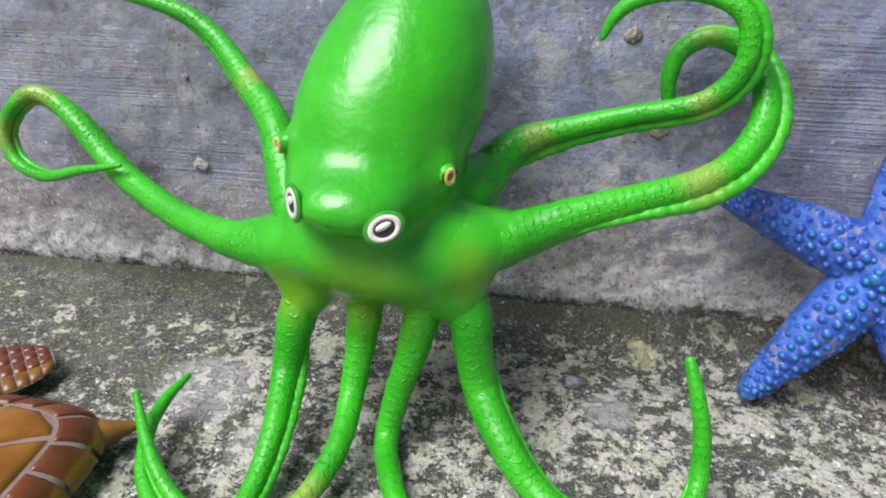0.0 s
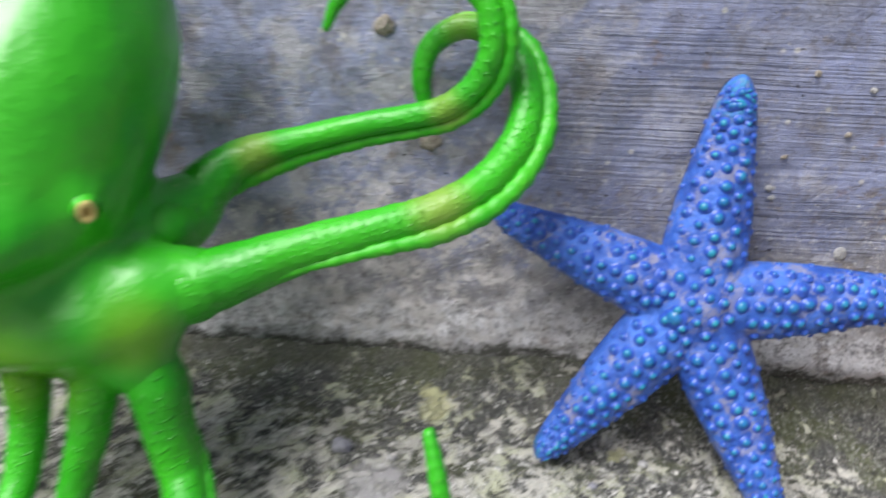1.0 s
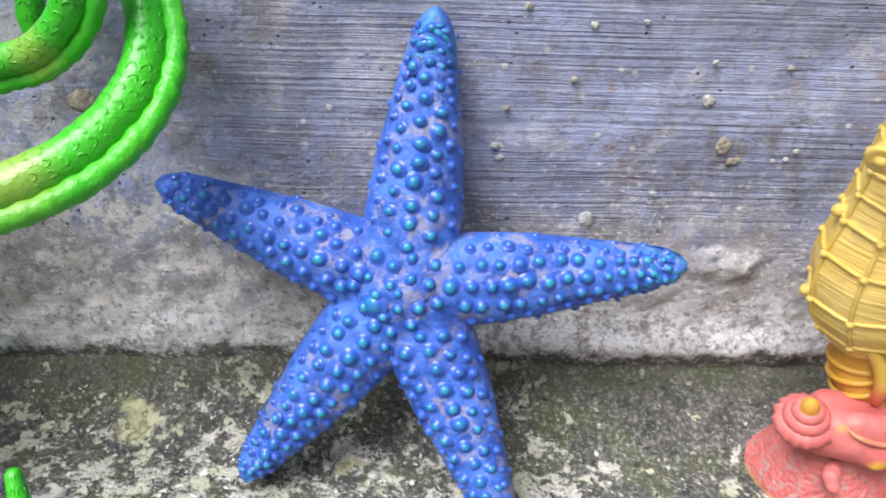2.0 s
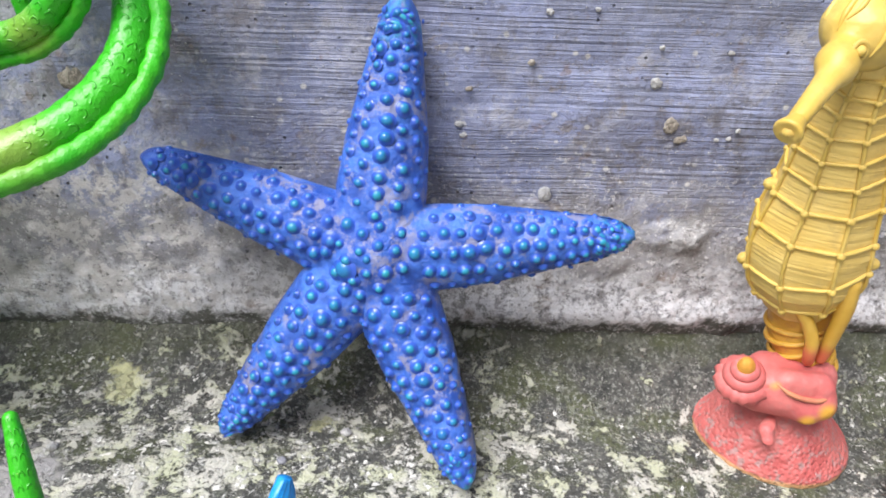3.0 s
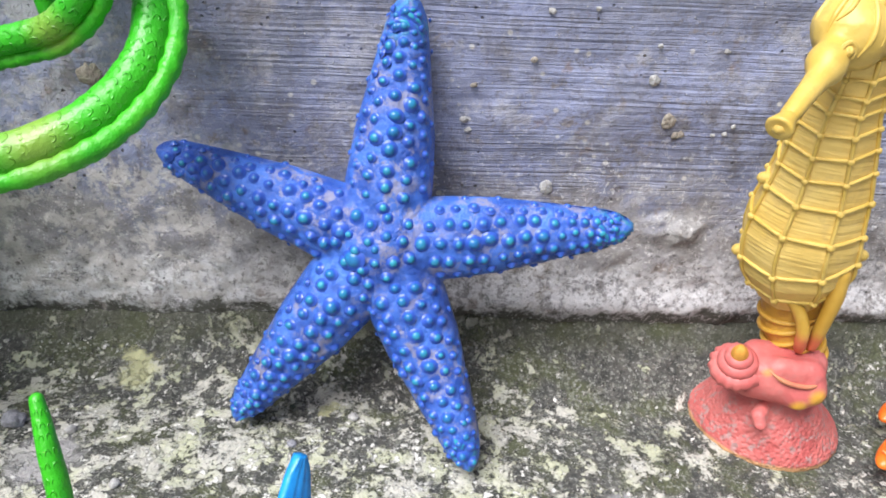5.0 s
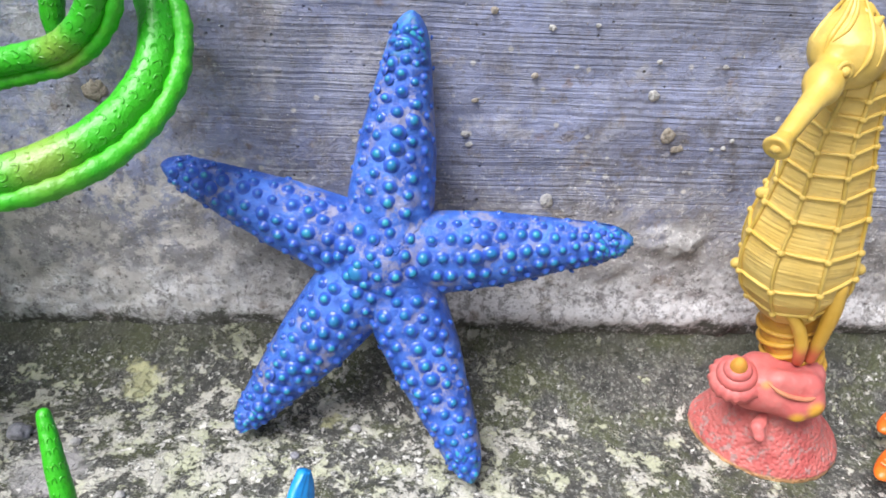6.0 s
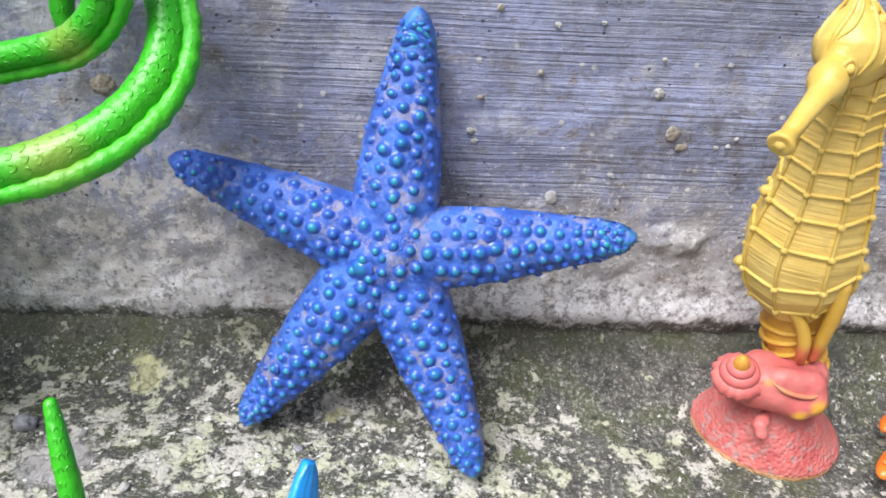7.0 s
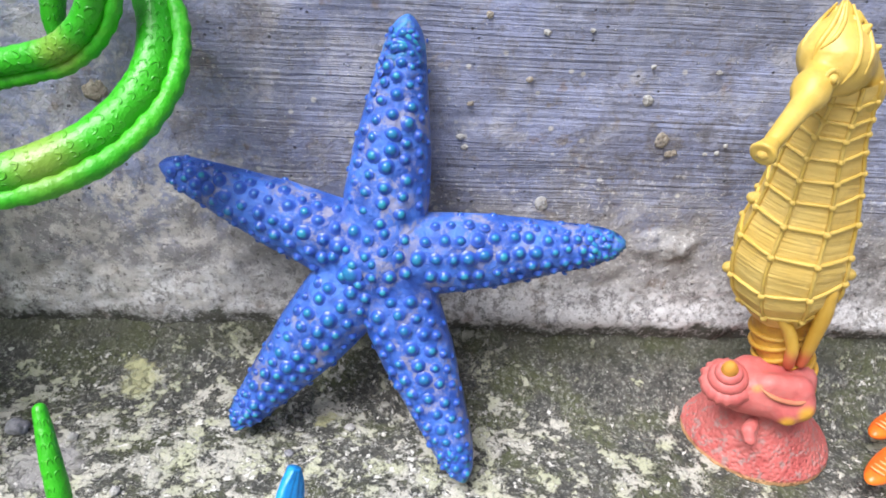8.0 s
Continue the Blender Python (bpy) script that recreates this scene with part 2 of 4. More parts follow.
    relief = m.math("ADD", m.math("MULTIPLY", crust, 0.5), m.math("ADD", m.math("MULTIPLY", mid, 0.9), m.math("MULTIPLY", fine, 0.5)))
    return m.done(col, 0.86, m.bump(m.math("MULTIPLY_ADD", white, 0.35, relief), 1.0, 0.0021))


YELLOW_BANDS = [(0.0784, 0.258, 0.1308, 0.009), (0.0797, 0.281, 0.151, 0.009), (0.0785, 0.236, 0.108, 0.013), (-0.1018, 0.258, 0.1193, 0.010),
                (-0.0473, 0.1512, 0.008, 0.012), (0.0175, 0.257, 0.1115, 0.010), (-0.098, 0.258, 0.128, 0.009), (-0.2319, 0.270, 0.084, 0.012), (-0.2130, 0.274, 0.1030, 0.014)]


def green_plastic():
    m = Mat("glossy_green_painted_vinyl")
    soft = m.noise(32, 3, 0.5)
    col = m.mix(m.step(soft, 0.3, 0.7), (0.020, 0.335, 0.007), (0.042, 0.450, 0.012))
    for x, y, z, r in YELLOW_BANDS:
        col = m.mix(m.math("MULTIPLY", m.near((x, y, z), r * 0.2, r * 1.1), 0.45), col, (0.44, 0.36, 0.10))
    # olive overspray round the mouth and on the cheeks
    for place, r in (((-0.036, 0.192, 0.066), 0.030), ((-0.002, 0.203, 0.077), 0.016), ((-0.066, 0.200, 0.062), 0.018)):
        col = m.mix(m.math("MULTIPLY", m.near(place, r * 0.3, r), 0.6), col, (0.17, 0.30, 0.008))
    scuff = m.math("MULTIPLY", m.step(m.noise(700, 3), 0.66, 0.72), m.step(m.noise(60, 2), 0.5, 0.62))
    col = m.mix(m.math("MULTIPLY", scuff, 0.4), col, (0.30, 0.42, 0.12))
    return m, col, soft


def green_smooth():
    m, col, soft = green_plastic()
    relief = m.math("ADD", m.math("MULTIPLY", m.noise(55, 4, 0.6), 2.2), m.math("MULTIPLY", m.noise(260, 4, 0.7), 0.22))
    return m.done(col, m.step(m.noise(90, 4), 0.3, 0.7, 0.30, 0.42), m.bump(relief, 0.6, 0.0011), Coat_Weight=0.4, Coat_Roughness=0.24)


def green_scaly():
    """Rows of small crescent scales moulded into the skin."""
    m, col, soft = green_plastic()
    uv = m.nt.nodes.new("ShaderNodeTexCoord").outputs["UV"]
    u = m.math("ADD", m.node("ShaderNodeSeparateXYZ", 0, None, i0=uv), m.math("MULTIPLY", m.noise(150, 3), 0.0028))
    v = m.math("ADD", m.node("ShaderNodeSeparateXYZ", 1, None, i0=uv), m.math("MULTIPLY", m.noise(170, 2, 0.5, m.scaled(1.1, 1, 0.9)), 0.0034))
    pitch = 0.0034
    vv = m.math("DIVIDE", v, pitch)
    uu = m.math("ADD", m.math("DIVIDE", u, pitch), m.math("MULTIPLY", m.math("MODULO", m.math("FLOOR", vv), 2.0), 0.5))
    fu, fv = m.math("SUBTRACT", m.math("FRACT", uu), 0.5), m.math("SUBTRACT", m.math("FRACT", vv), 0.5)
    dist = m.math("SQRT", m.math("ADD", m.math("MULTIPLY", fu, fu), m.math("MULTIPLY", fv, fv)))
    ring = m.step(m.math("ABSOLUTE", m.math("SUBTRACT", dist, 0.29)), 0.02, 0.12, 1.0, 0.0)
    crescent = m.math("MULTIPLY", ring, m.step(fv, -0.16, 0.10))
    crescent = m.math("MULTIPLY", crescent, m.step(m.noise(130, 3), 0.38, 0.50, 0.0, 1.0))
    relief = m.math("ADD", m.math("MULTIPLY", crescent, 0.45), m.math("ADD", m.math("MULTIPLY", m.noise(120, 3), 0.6), m.math("MULTIPLY", m.noise(330, 4, 0.7), 0.60)))
    return m.done(col, m.step(m.noise(90, 4), 0.3, 0.7, 0.30, 0.46), m.bump(relief, 0.8, 0.0010), Coat_Weight=0.10, Coat_Roughness=0.2)


def green_flange():
    """The duller soft underside with its suckers."""
    m, col, soft = green_plastic()
    col = m.mix(m.step(m.noise(210, 4, 0.65), 0.42, 0.66, 0.0, 0.4), col, (0.10, 0.50, 0.030))
    relief = m.math("ADD", m.math("MULTIPLY", m.noise(170, 4, 0.6), 1.0), m.math("MULTIPLY", m.noise(520, 3), 0.25))
    return m.done(col, m.step(m.noise(120, 4), 0.3, 0.7, 0.36, 0.52), m.bump(relief, 0.8, 0.0012))


def star_blue():
    m = Mat("ultramarine_painted_rubber")
    mid = m.noise(85, 5, 0.65)
    col = m.mix(m.step(mid, 0.35, 0.65), (0.020, 0.074, 0.37), (0.060, 0.180, 0.66))
    dust = m.math("MULTIPLY", m.step(m.noise(190, 5, 0.7), 0.47, 0.61), m.step(m.noise(60, 3), 0.38, 0.56))
    col = m.mix(m.math("MULTIPLY", dust, 0.70), col, (0.30, 0.28, 0.33))
    # teal glaze rubbed over the wrinkled tip of one arm
    for place, r in (((0.2425, 0.262, 0.078), 0.013), ((0.171, 0.284, 0.134), 0.012), ((0.1215, 0.250, 0.008), 0.008), ((0.198, 0.229, 0.008), 0.010)):
        glaze = m.math("MULTIPLY", m.near(place, r * 0.3, r), m.step(m.noise(300, 2), 0.45, 0.58))
        col = m.mix(m.math("MULTIPLY", glaze, 0.8), col, (0.03, 0.25, 0.40))
    relief = m.math("ADD", m.math("MULTIPLY", m.noise(300, 6, 0.7), 1.0), m.math("MULTIPLY", mid, 0.9))
    return m.done(col, m.step(mid, 0.3, 0.7, 0.30, 0.48), m.bump(relief, 0.8, 0.0013))


def knob_teal(name, low, amount):
    m = Mat(name)
    z = m.xyz(2)
    rnd = m.nt.nodes.new("ShaderNodeObjectInfo").outputs["Random"]
    start = m.math("MULTIPLY_ADD", rnd, 0.22, low)
    patch = m.math("MULTIPLY", m.math("SUBTRACT", m.noise(1.1, 3, 0.6), 0.5), 0.9)
    teal = m.step(m.math("ADD", z, patch), start, m.math("ADD", start, 0.55))
    tip = m.mix(rnd, (0.012, 0.165, 0.350), (0.025, 0.290, 0.390))
    col = m.mix(m.math("MULTIPLY", teal, m.math("MULTIPLY_ADD", rnd, 0.35 * amount, 0.65 * amount)), (0.032, 0.090, 0.44), tip)
    grime = m.math("MULTIPLY", m.step(m.noise(1.6, 4, 0.7), 0.55, 0.68), 0.35)
    col = m.mix(grime, col, (0.03, 0.07, 0.26))
    return m.done(col, m.math("MULTIPLY_ADD", rnd, 0.12, 0.28))


def plastic(name, a, b, rough, dirt=None, dirt_amount=0.4, scale=80, bump=0.4, grooves=None):
    m = Mat(name)
    mid = m.noise(scale, 5, 0.6)
    col = m.mix(m.step(mid, 0.32, 0.68), a, b)
    if dirt:
        col = m.mix(m.math("MULTIPLY", m.step(m.noise(scale * 3, 5, 0.7), 0.50, 0.68), dirt_amount), col, dirt)
    relief = m.math("ADD", mid, m.math("MULTIPLY", m.noise(scale * 4, 3), 0.5))
    normal = m.bump(relief, bump, 0.0008)
    if grooves:
        lines = m.noise(1, 2, 0.5, m.scaled(*grooves))
        col = m.mix(m.step(lines, 0.34, 0.50, 0.10, 0.0), col, dirt or b)
        normal = m.bump(lines, 0.55, 0.0010, normal)
    return m.done(col, rough, normal)


def seahorse_red():
    m = Mat("coral_red_rubber")
    mid = m.noise(75, 5, 0.6)
    col = m.mix(m.step(mid, 0.3, 0.7), (0.50, 0.105, 0.100), (0.60, 0.170, 0.155))
    dust = m.step(m.noise(330, 4, 0.7), 0.50, 0.64)
    low = m.step(m.xyz(2), 0.006, 0.030, 0.75, 0.12)
    col = m.mix(m.math("MULTIPLY", dust, low), col, (0.36, 0.27, 0.26))
    for place, r in (((0.3058, 0.2375, 0.0285), 0.0040), ((0.3112, 0.2388, 0.0322), 0.0045), ((0.2934, 0.241, 0.0396), 0.003)):
        col = m.mix(m.math("MULTIPLY", m.near(place, r * 0.3, r), 0.85), col, (0.72, 0.40, 0.035))
    rim = m.step(m.xyz(2), 0.0012, 0.0026, 1.0, 0.0)
    col = m.mix(m.math("MULTIPLY", rim, 0.8), col, (0.60, 0.36, 0.16))
    pebble = m.step(m.voronoi(720, feature="SMOOTH_F1"), 0.1, 0.6)
    relief = m.math("MULTIPLY", pebble, m.step(m.xyz(2), 0.014, 0.024, 1.0, 0.12))
    return m.done(col, 0.55, m.bump(m.math("ADD", relief, m.math("MULTIPLY", m.noise(200, 3), 0.6)), 0.55, 0.0007))


def red_tipped():
    """Yellow rubber whose ends were dipped in the base's red."""
    m = Mat("red_tipped_ochre_rubber")
    mid = m.noise(70, 5, 0.6)
    col = m.mix(m.step(mid, 0.32, 0.68), (0.58, 0.34, 0.045), (0.66, 0.42, 0.08))
    end = m.math("ADD", m.xyz(2), m.math("MULTIPLY", m.math("SUBTRACT", m.noise(160, 3), 0.5), 0.006))
    col = m.mix(m.step(end, 0.0475, 0.0540, 0.85, 0.0), col, (0.56, 0.11, 0.07))
    return m.done(col, 0.45, m.bump(mid, 0.3, 0.0008))


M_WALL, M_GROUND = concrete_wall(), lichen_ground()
M_GREEN, M_SCALY, M_FLANGE = green_smooth(), green_scaly(), green_flange()
M_BLUE, M_KNOB = star_blue(), knob_teal("teal_tipped_blue_knob", 0.18, 1.0)
M_KNOB_PLAIN = knob_teal("bare_blue_knob", 0.45, 0.6)
M_WHITE = plastic("off_white_paint", (0.66, 0.64, 0.60), (0.76, 0.75, 0.72), 0.35, (0.22, 0.20, 0.17), 0.5, 400, 0.2)
M_BLACK = plastic("black_gloss_paint", (0.010, 0.012, 0.010), (0.03, 0.03, 0.03), 0.25)
M_CUP = plastic("pale_yellow_paint", (0.62, 0.50, 0.16), (0.70, 0.60, 0.24), 0.4, (0.36, 0.18, 0.05), 0.5, 300)
M_LIP = plastic("orange_lip_paint", (0.52, 0.15, 0.10), (0.56, 0.24, 0.12), 0.55)
M_SPIRE = plastic("orange_yellow_paint", (0.66, 0.27, 0.035), (0.72, 0.36, 0.06), 0.5)
M_DIMPLE = plastic("rust_paint", (0.26, 0.13, 0.03), (0.40, 0.24, 0.05), 0.5)
M_YELLOW = plastic("ochre_yellow_rubber", (0.57, 0.385, 0.070), (0.68, 0.49, 0.135), 0.45, (0.45, 0.27, 0.07), 0.4, 70, 0.3)
M_RIBBED = plastic("ribbed_ochre_rubber", (0.70, 0.475, 0.120), (0.79, 0.580, 0.190), 0.5, (0.45, 0.30, 0.12), 0.3, 60, 0.25, grooves=(45, 45, 760))
M_TAIL = plastic("orange_ochre_rubber", (0.54, 0.28, 0.032), (0.62, 0.37, 0.055), 0.5, (0.35, 0.15, 0.06), 0.4, 90, 0.3, grooves=(40, 40, 330))
M_RED = seahorse_red()
M_PRONG = red_tipped()
M_AMBER = plastic("amber_brown_vinyl", (0.23, 0.085, 0.012), (0.32, 0.130, 0.018), 0.26, (0.17, 0.05, 0.012), 0.5, 45, 0.2)
def marginal_brown():
    """Chestnut plates whose outer edge turns amber."""
    m = Mat("chestnut_amber_edged_vinyl")
    mid = m.noise(55, 5, 0.6)
    col = m.mix(m.step(mid, 0.32, 0.68), (0.105, 0.026, 0.012), (0.17, 0.050, 0.016))
    off = [m.math("POWER", m.math("ABSOLUTE", m.math("DIVIDE", m.math("SUBTRACT", m.xyz(i), o), r)), 4.6) for i, o, r in ((0, -0.1680, 0.0420), (1, 0.1195, 0.0530))]
    rim = m.math("ADD", m.math("ADD", off[0], off[1]), m.math("MULTIPLY", m.math("SUBTRACT", m.noise(140, 4, 0.6), 0.5), 0.25))
    col = m.mix(m.step(rim, 0.86, 1.02, 0.0, 0.85), col, (0.30, 0.135, 0.018))
    return m.done(col, m.step(m.noise(90, 3), 0.3, 0.7, 0.24, 0.40), m.bump(mid, 0.25, 0.0008))


M_MARGIN = marginal_brown()
M_CHESTNUT = plastic("chestnut_brown_vinyl", (0.105, 0.026, 0.012), (0.17, 0.050, 0.016), 0.26, (0.10, 0.02, 0.010), 0.5, 55, 0.2)
M_SEAM = plastic("dusty_grey_seam", (0.23, 0.17, 0.155), (0.30, 0.24, 0.22), 0.7, (0.16, 0.10, 0.07), 0.5, 150, 0.4)
M_SKIN = plastic("ochre_brown_vinyl", (0.17, 0.070, 0.014), (0.26, 0.125, 0.026), 0.35, (0.12, 0.045, 0.018), 0.5, 60, 0.25)
M_AZURE = plastic("azure_blue_vinyl", (0.008, 0.24, 0.72), (0.018, 0.32, 0.80), 0.35, (0.02, 0.14, 0.45), 0.4, 90, 0.3)
M_ORANGE = plastic("orange_vinyl", (0.78, 0.125, 0.012), (0.86, 0.20, 0.022), 0.35, (0.55, 0.09, 0.015), 0.3, 120, 0.3)
M_PINK = plastic("pale_orange_ridge", (0.80, 0.33, 0.13), (0.85, 0.42, 0.20), 0.45)
M_STONE = plastic("lime_grey_grit", (0.33, 0.325, 0.33), (0.47, 0.465, 0.46), 0.8, (0.20, 0.17, 0.13), 0.5, 500, 0.7)
M_SAND = plastic("tan_sandy_grit", (0.20, 0.17, 0.14), (0.40, 0.36, 0.31), 0.85, (0.09, 0.08, 0.07), 0.6, 450, 0.8)
M_SLATE = plastic("grey_grit", (0.20, 0.20, 0.23), (0.33, 0.33, 0.37), 0.8, (0.08, 0.07, 0.07), 0.5, 400, 0.7)


# ---- mesh helpers ----
def mesh_of(name, verts, faces, mat, smooth=True):
    me = bpy.data.meshes.new(name)
    me.from_pydata([tuple(v) for v in verts], [], faces)
    me.materials.append(mat)
    if smooth:
        me.polygons.foreach_set("use_smooth", [True] * len(me.polygons))
    me.update()
    return me


def part(name, bm, mat, parent, label=""):
    """One mesh object from a bmesh or a mesh, under a thing or a part."""
    if isinstance(bm, bmesh.types.BMesh):
        me = bpy.data.meshes.new(name)
        bmesh.ops.recalc_face_normals(bm, faces=bm.faces)
        bm.to_mesh(me)
        bm.free()
        me.materials.append(mat)
        me.polygons.foreach_set("use_smooth", [True] * len(me.polygons))
    else:
        me = bm
    ob = new(name, me)
    ob.parent = parent
    return tagged(ob, label) if label else ob


def thing(name, label, category, group=""):
    ob = new(name)
    ob.empty_display_size = 0.02
    return tagged(ob, label, category, group)


def smooth_path(pts, vals, n=7):
    """Catmull-Rom through the points; vals go along."""
    p, v = np.array(pts, float), np.array(vals, float)
    p = np.vstack([2 * p[0] - p[1], p, 2 * p[-1] - p[-2]])
    v = np.concatenate([[v[0]], v, [v[-1]]])
    out, val = [], []
    for i in range(1, len(p) - 2):
        for k in range(n):
            t = k / n
            b = 0.5 * np.array([-t + 2 * t * t - t ** 3, 2 - 5 * t * t + 3 * t ** 3, t + 4 * t * t - 3 * t ** 3, -t * t + t ** 3])
            out.append(b @ p[i - 1:i + 3])
            val.append(v[i] + (v[i + 1] - v[i]) * t)
    return np.array(out + [p[-2]]), np.array(val + [v[-2]])


def frames_along(c, hint):
    """Tangent, dorsal and side vectors carried along a curve."""
    t = np.gradient(c, axis=0)
    t /= np.linalg.norm(t, axis=1)[:, None]
    d = np.array(hint, float)
    ds = []
    for k in range(len(c)):
        d = d - t[k] * (d @ t[k])
        d /= np.linalg.norm(d)
        ds.append(d)
    ds = np.array(ds)
    return t, ds, np.cross(t, ds)


def tube_mesh(name, pts, radii, mat, hint=(0, 0, 1), segs=18, ventral=0.0, n=7, ends=(True, True), ripple=0.0, rise=0.0):
    """A bent tapering tube; rise narrows it towards its back, past the root."""
    c, r = smooth_path(pts, radii, n)
    t, d, s = frames_along(c, hint)
    far = np.concatenate([[0], np.cumsum(np.linalg.norm(np.diff(c, axis=0), axis=1))])
    slim = rise * np.clip((far - 0.015) / 0.03, 0, 1)
    c = c + d * (r * slim)[:, None]
    r = r * (1 - slim)
    a = np.linspace(0, 2 * math.pi, segs, endpoint=False)
    swell = 1 + ventral * np.exp(-((np.abs(a - math.pi)) / 0.5) ** 2)
    verts, faces = [], []
    for k in range(len(c)):
        wob = 1 + ripple * (vnoise(k * 0.9, a * 2.2, 0, 7) - 0.5)
        ring = c[k] + (d[k] * (np.cos(a) * swell * wob)[:, None] + s[k] * (np.sin(a) * wob)[:, None]) * r[k]
        verts.extend(ring)
    for k in range(len(c) - 1):
        for i in range(segs):
            j = (i + 1) % segs
            faces.append((k * segs + i, k * segs + j, (k + 1) * segs + j, (k + 1) * segs + i))
    for at_end, base, k, sign in ((ends[0], 0, 0, -1), (ends[1], (len(c) - 1) * segs, -1, 1)):
        if at_end:   # a rounded cap
            prev = base
            for h in (0.5, 0.85):
                q = len(verts)
                verts.extend(c[k] + t[k] * sign * r[k] * h + (np.array(verts[base:base + segs]) - c[k]) * math.sqrt(1 - h * h))
                for i in range(segs):
                    j = (i + 1) % segs
                    f = (prev + i, prev + j, q + j, q + i)
                    faces.append(f if sign > 0 else f[::-1])
                prev = q
            verts.append(c[k] + t[k] * sign * r[k])
            for i in range(segs):
                f = (prev + i, prev + (i + 1) % segs, len(verts) - 1)
                faces.append(f if sign > 0 else f[::-1])
    me = mesh_of(name, verts, faces, mat)
    uv = np.zeros((len(me.loops), 2))
    along = np.concatenate([[0], np.cumsum(np.linalg.norm(np.diff(c, axis=0), axis=1))])
    q = 0
    for k in range(len(c) - 1):   # metres round and along the tube
        for i in range(segs):
            uv[q:q + 4] = [(a_, l_) for a_, l_ in ((i, k), (i + 1, k), (i + 1, k + 1), (i, k + 1))]
            q += 4
    uv[:q, 0] = (uv[:q, 0] / segs - 0.5) * 2 * math.pi * np.median(r)
    uv[:q, 1] = along[uv[:q, 1].astype(int)]
    me.uv_layers.new(name="UVMap").data.foreach_set("uv", uv.ravel())
    return me, c, r, d, s


def ellipsoid_f(center, axes, radii):
    """Rough distance to an ellipsoid whose axes are the rows."""
    c, a, r = np.array(center), np.array(axes, float), np.array(radii, float)
    a = a / np.linalg.norm(a, axis=1)[:, None]
    return lambda p: (np.linalg.norm(((p - c) @ a.T) / r, axis=1) - 1) * r.min()


def capsule_f(p0, p1, r0, r1):
    a, b = np.array(p0, float), np.array(p1, float)

    def f(p):
        h = np.clip((p - a) @ (b - a) / ((b - a) @ (b - a)), 0, 1)
        return np.linalg.norm(p - a - h[:, None] * (b - a), axis=1) - (r0 + (r1 - r0) * h)
    return f


def blend(fs, k):
    def f(p):
        d = fs[0](p)
        for g in fs[1:]:
            e = g(p)
            h = np.clip(0.5 + 0.5 * (e - d) / k, 0, 1)
            d = e + (d - e) * h - k * h * (1 - h)
        return d
    return f


AXES3 = np.eye(3)


def blob_mesh(name, center, f, reach, mat, sub=6, rough=None, outer=False):
    """A skin stretched over a blended form, seen from a centre inside it."""
    bm = bmesh.new()
    bmesh.ops.create_icosphere(bm, subdivisions=sub, radius=1.0)
    dirs = np.array([v.co for v in bm.verts])
    dirs /= np.linalg.norm(dirs, axis=1)[:, None]
    c = np.array(center)
    lo, found = np.zeros(len(dirs)), np.zeros(len(dirs), bool)
    for r in np.linspace(0, reach, 70)[1:]:
        inside = f(c + dirs * r) < 0
        found |= ~inside
        lo = np.where(inside if outer else ~found, r, lo)
    hi = lo + reach / 69
    for _ in range(14):
        mid = (lo + hi) / 2
        inside = f(c + dirs * mid[:, None]) < 0
        lo, hi = np.where(inside, mid, lo), np.where(inside, hi, mid)
    p = c + dirs * lo[:, None]
    if rough:
        p = p + dirs * (fbm(p[:, 0] * rough[0], p[:, 1] * rough[0], p[:, 2] * rough[0], 3) - 0.5)[:, None] * rough[1]
    for v, q in zip(bm.verts, p):
        v.co = q
    me = bpy.data.meshes.new(name)
    bm.to_mesh(me)
    bm.free()
    me.materials.append(mat)
    me.polygons.foreach_set("use_smooth", [True] * len(me.polygons))
    return me


def dome_mesh(name, mat, rings=5, segs=10, flare=False):
    """A unit knob: a rounded dome on z = 0 with a sunk, or a flaring, foot."""
    if flare:
        profile = [(1.62, -0.20), (1.32, -0.02), (1.10, 0.22), (0.92, 0.50), (0.68, 0.78), (0.36, 0.94)]
    else:
        profile = [(math.cos(math.pi / 2 * k / rings), math.sin(math.pi / 2 * k / rings) - (0.35 if k == 0 else 0)) for k in range(rings)]
    rings = len(profile)
    verts, faces = [], []
    for rr, zz in profile:
        verts.extend((rr * math.cos(2 * math.pi * i / segs), rr * math.sin(2 * math.pi * i / segs), zz) for i in range(segs))
    verts.append((0, 0, 1))
    for k in range(rings - 1):
        for i in range(segs):
            j = (i + 1) % segs
            faces.append((k * segs + i, k * segs + j, (k + 1) * segs + j, (k + 1) * segs + i))
    base = (rings - 1) * segs
    faces.extend((base + i, base + (i + 1) % segs, len(verts) - 1) for i in range(segs))
    return mesh_of(name, verts, faces, mat)


def basis(origin, normal, up=(0, 0, 1), size=(1, 1, 1)):
    """A pose with its z along a normal."""
    z = Vector(normal).normalized()
    x = Vector(up).cross(z)
    x = x.normalized() if x.length > 1e-5 else Vector((1, 0, 0))
    y = z.cross(x)
    return Matrix.Translation(origin) @ Matrix((x, y, z)).transposed().to_4x4() @ Matrix.Diagonal((*size, 1))


def spread(dense_lo, dense_hi, step, far, grow=1.6):
    """Coordinates, close together in a stretch and ever wider beyond it."""
    mid = list(np.arange(dense_lo, dense_hi + step / 2, step))
    lo, hi, w = [], [], step * 2
    while w < far:
        lo.append(dense_lo - w)
        hi.append(dense_hi + w)
        w *= grow
    return np.array([dense_lo - far] + lo[::-1] + mid + hi + [dense_hi + far])


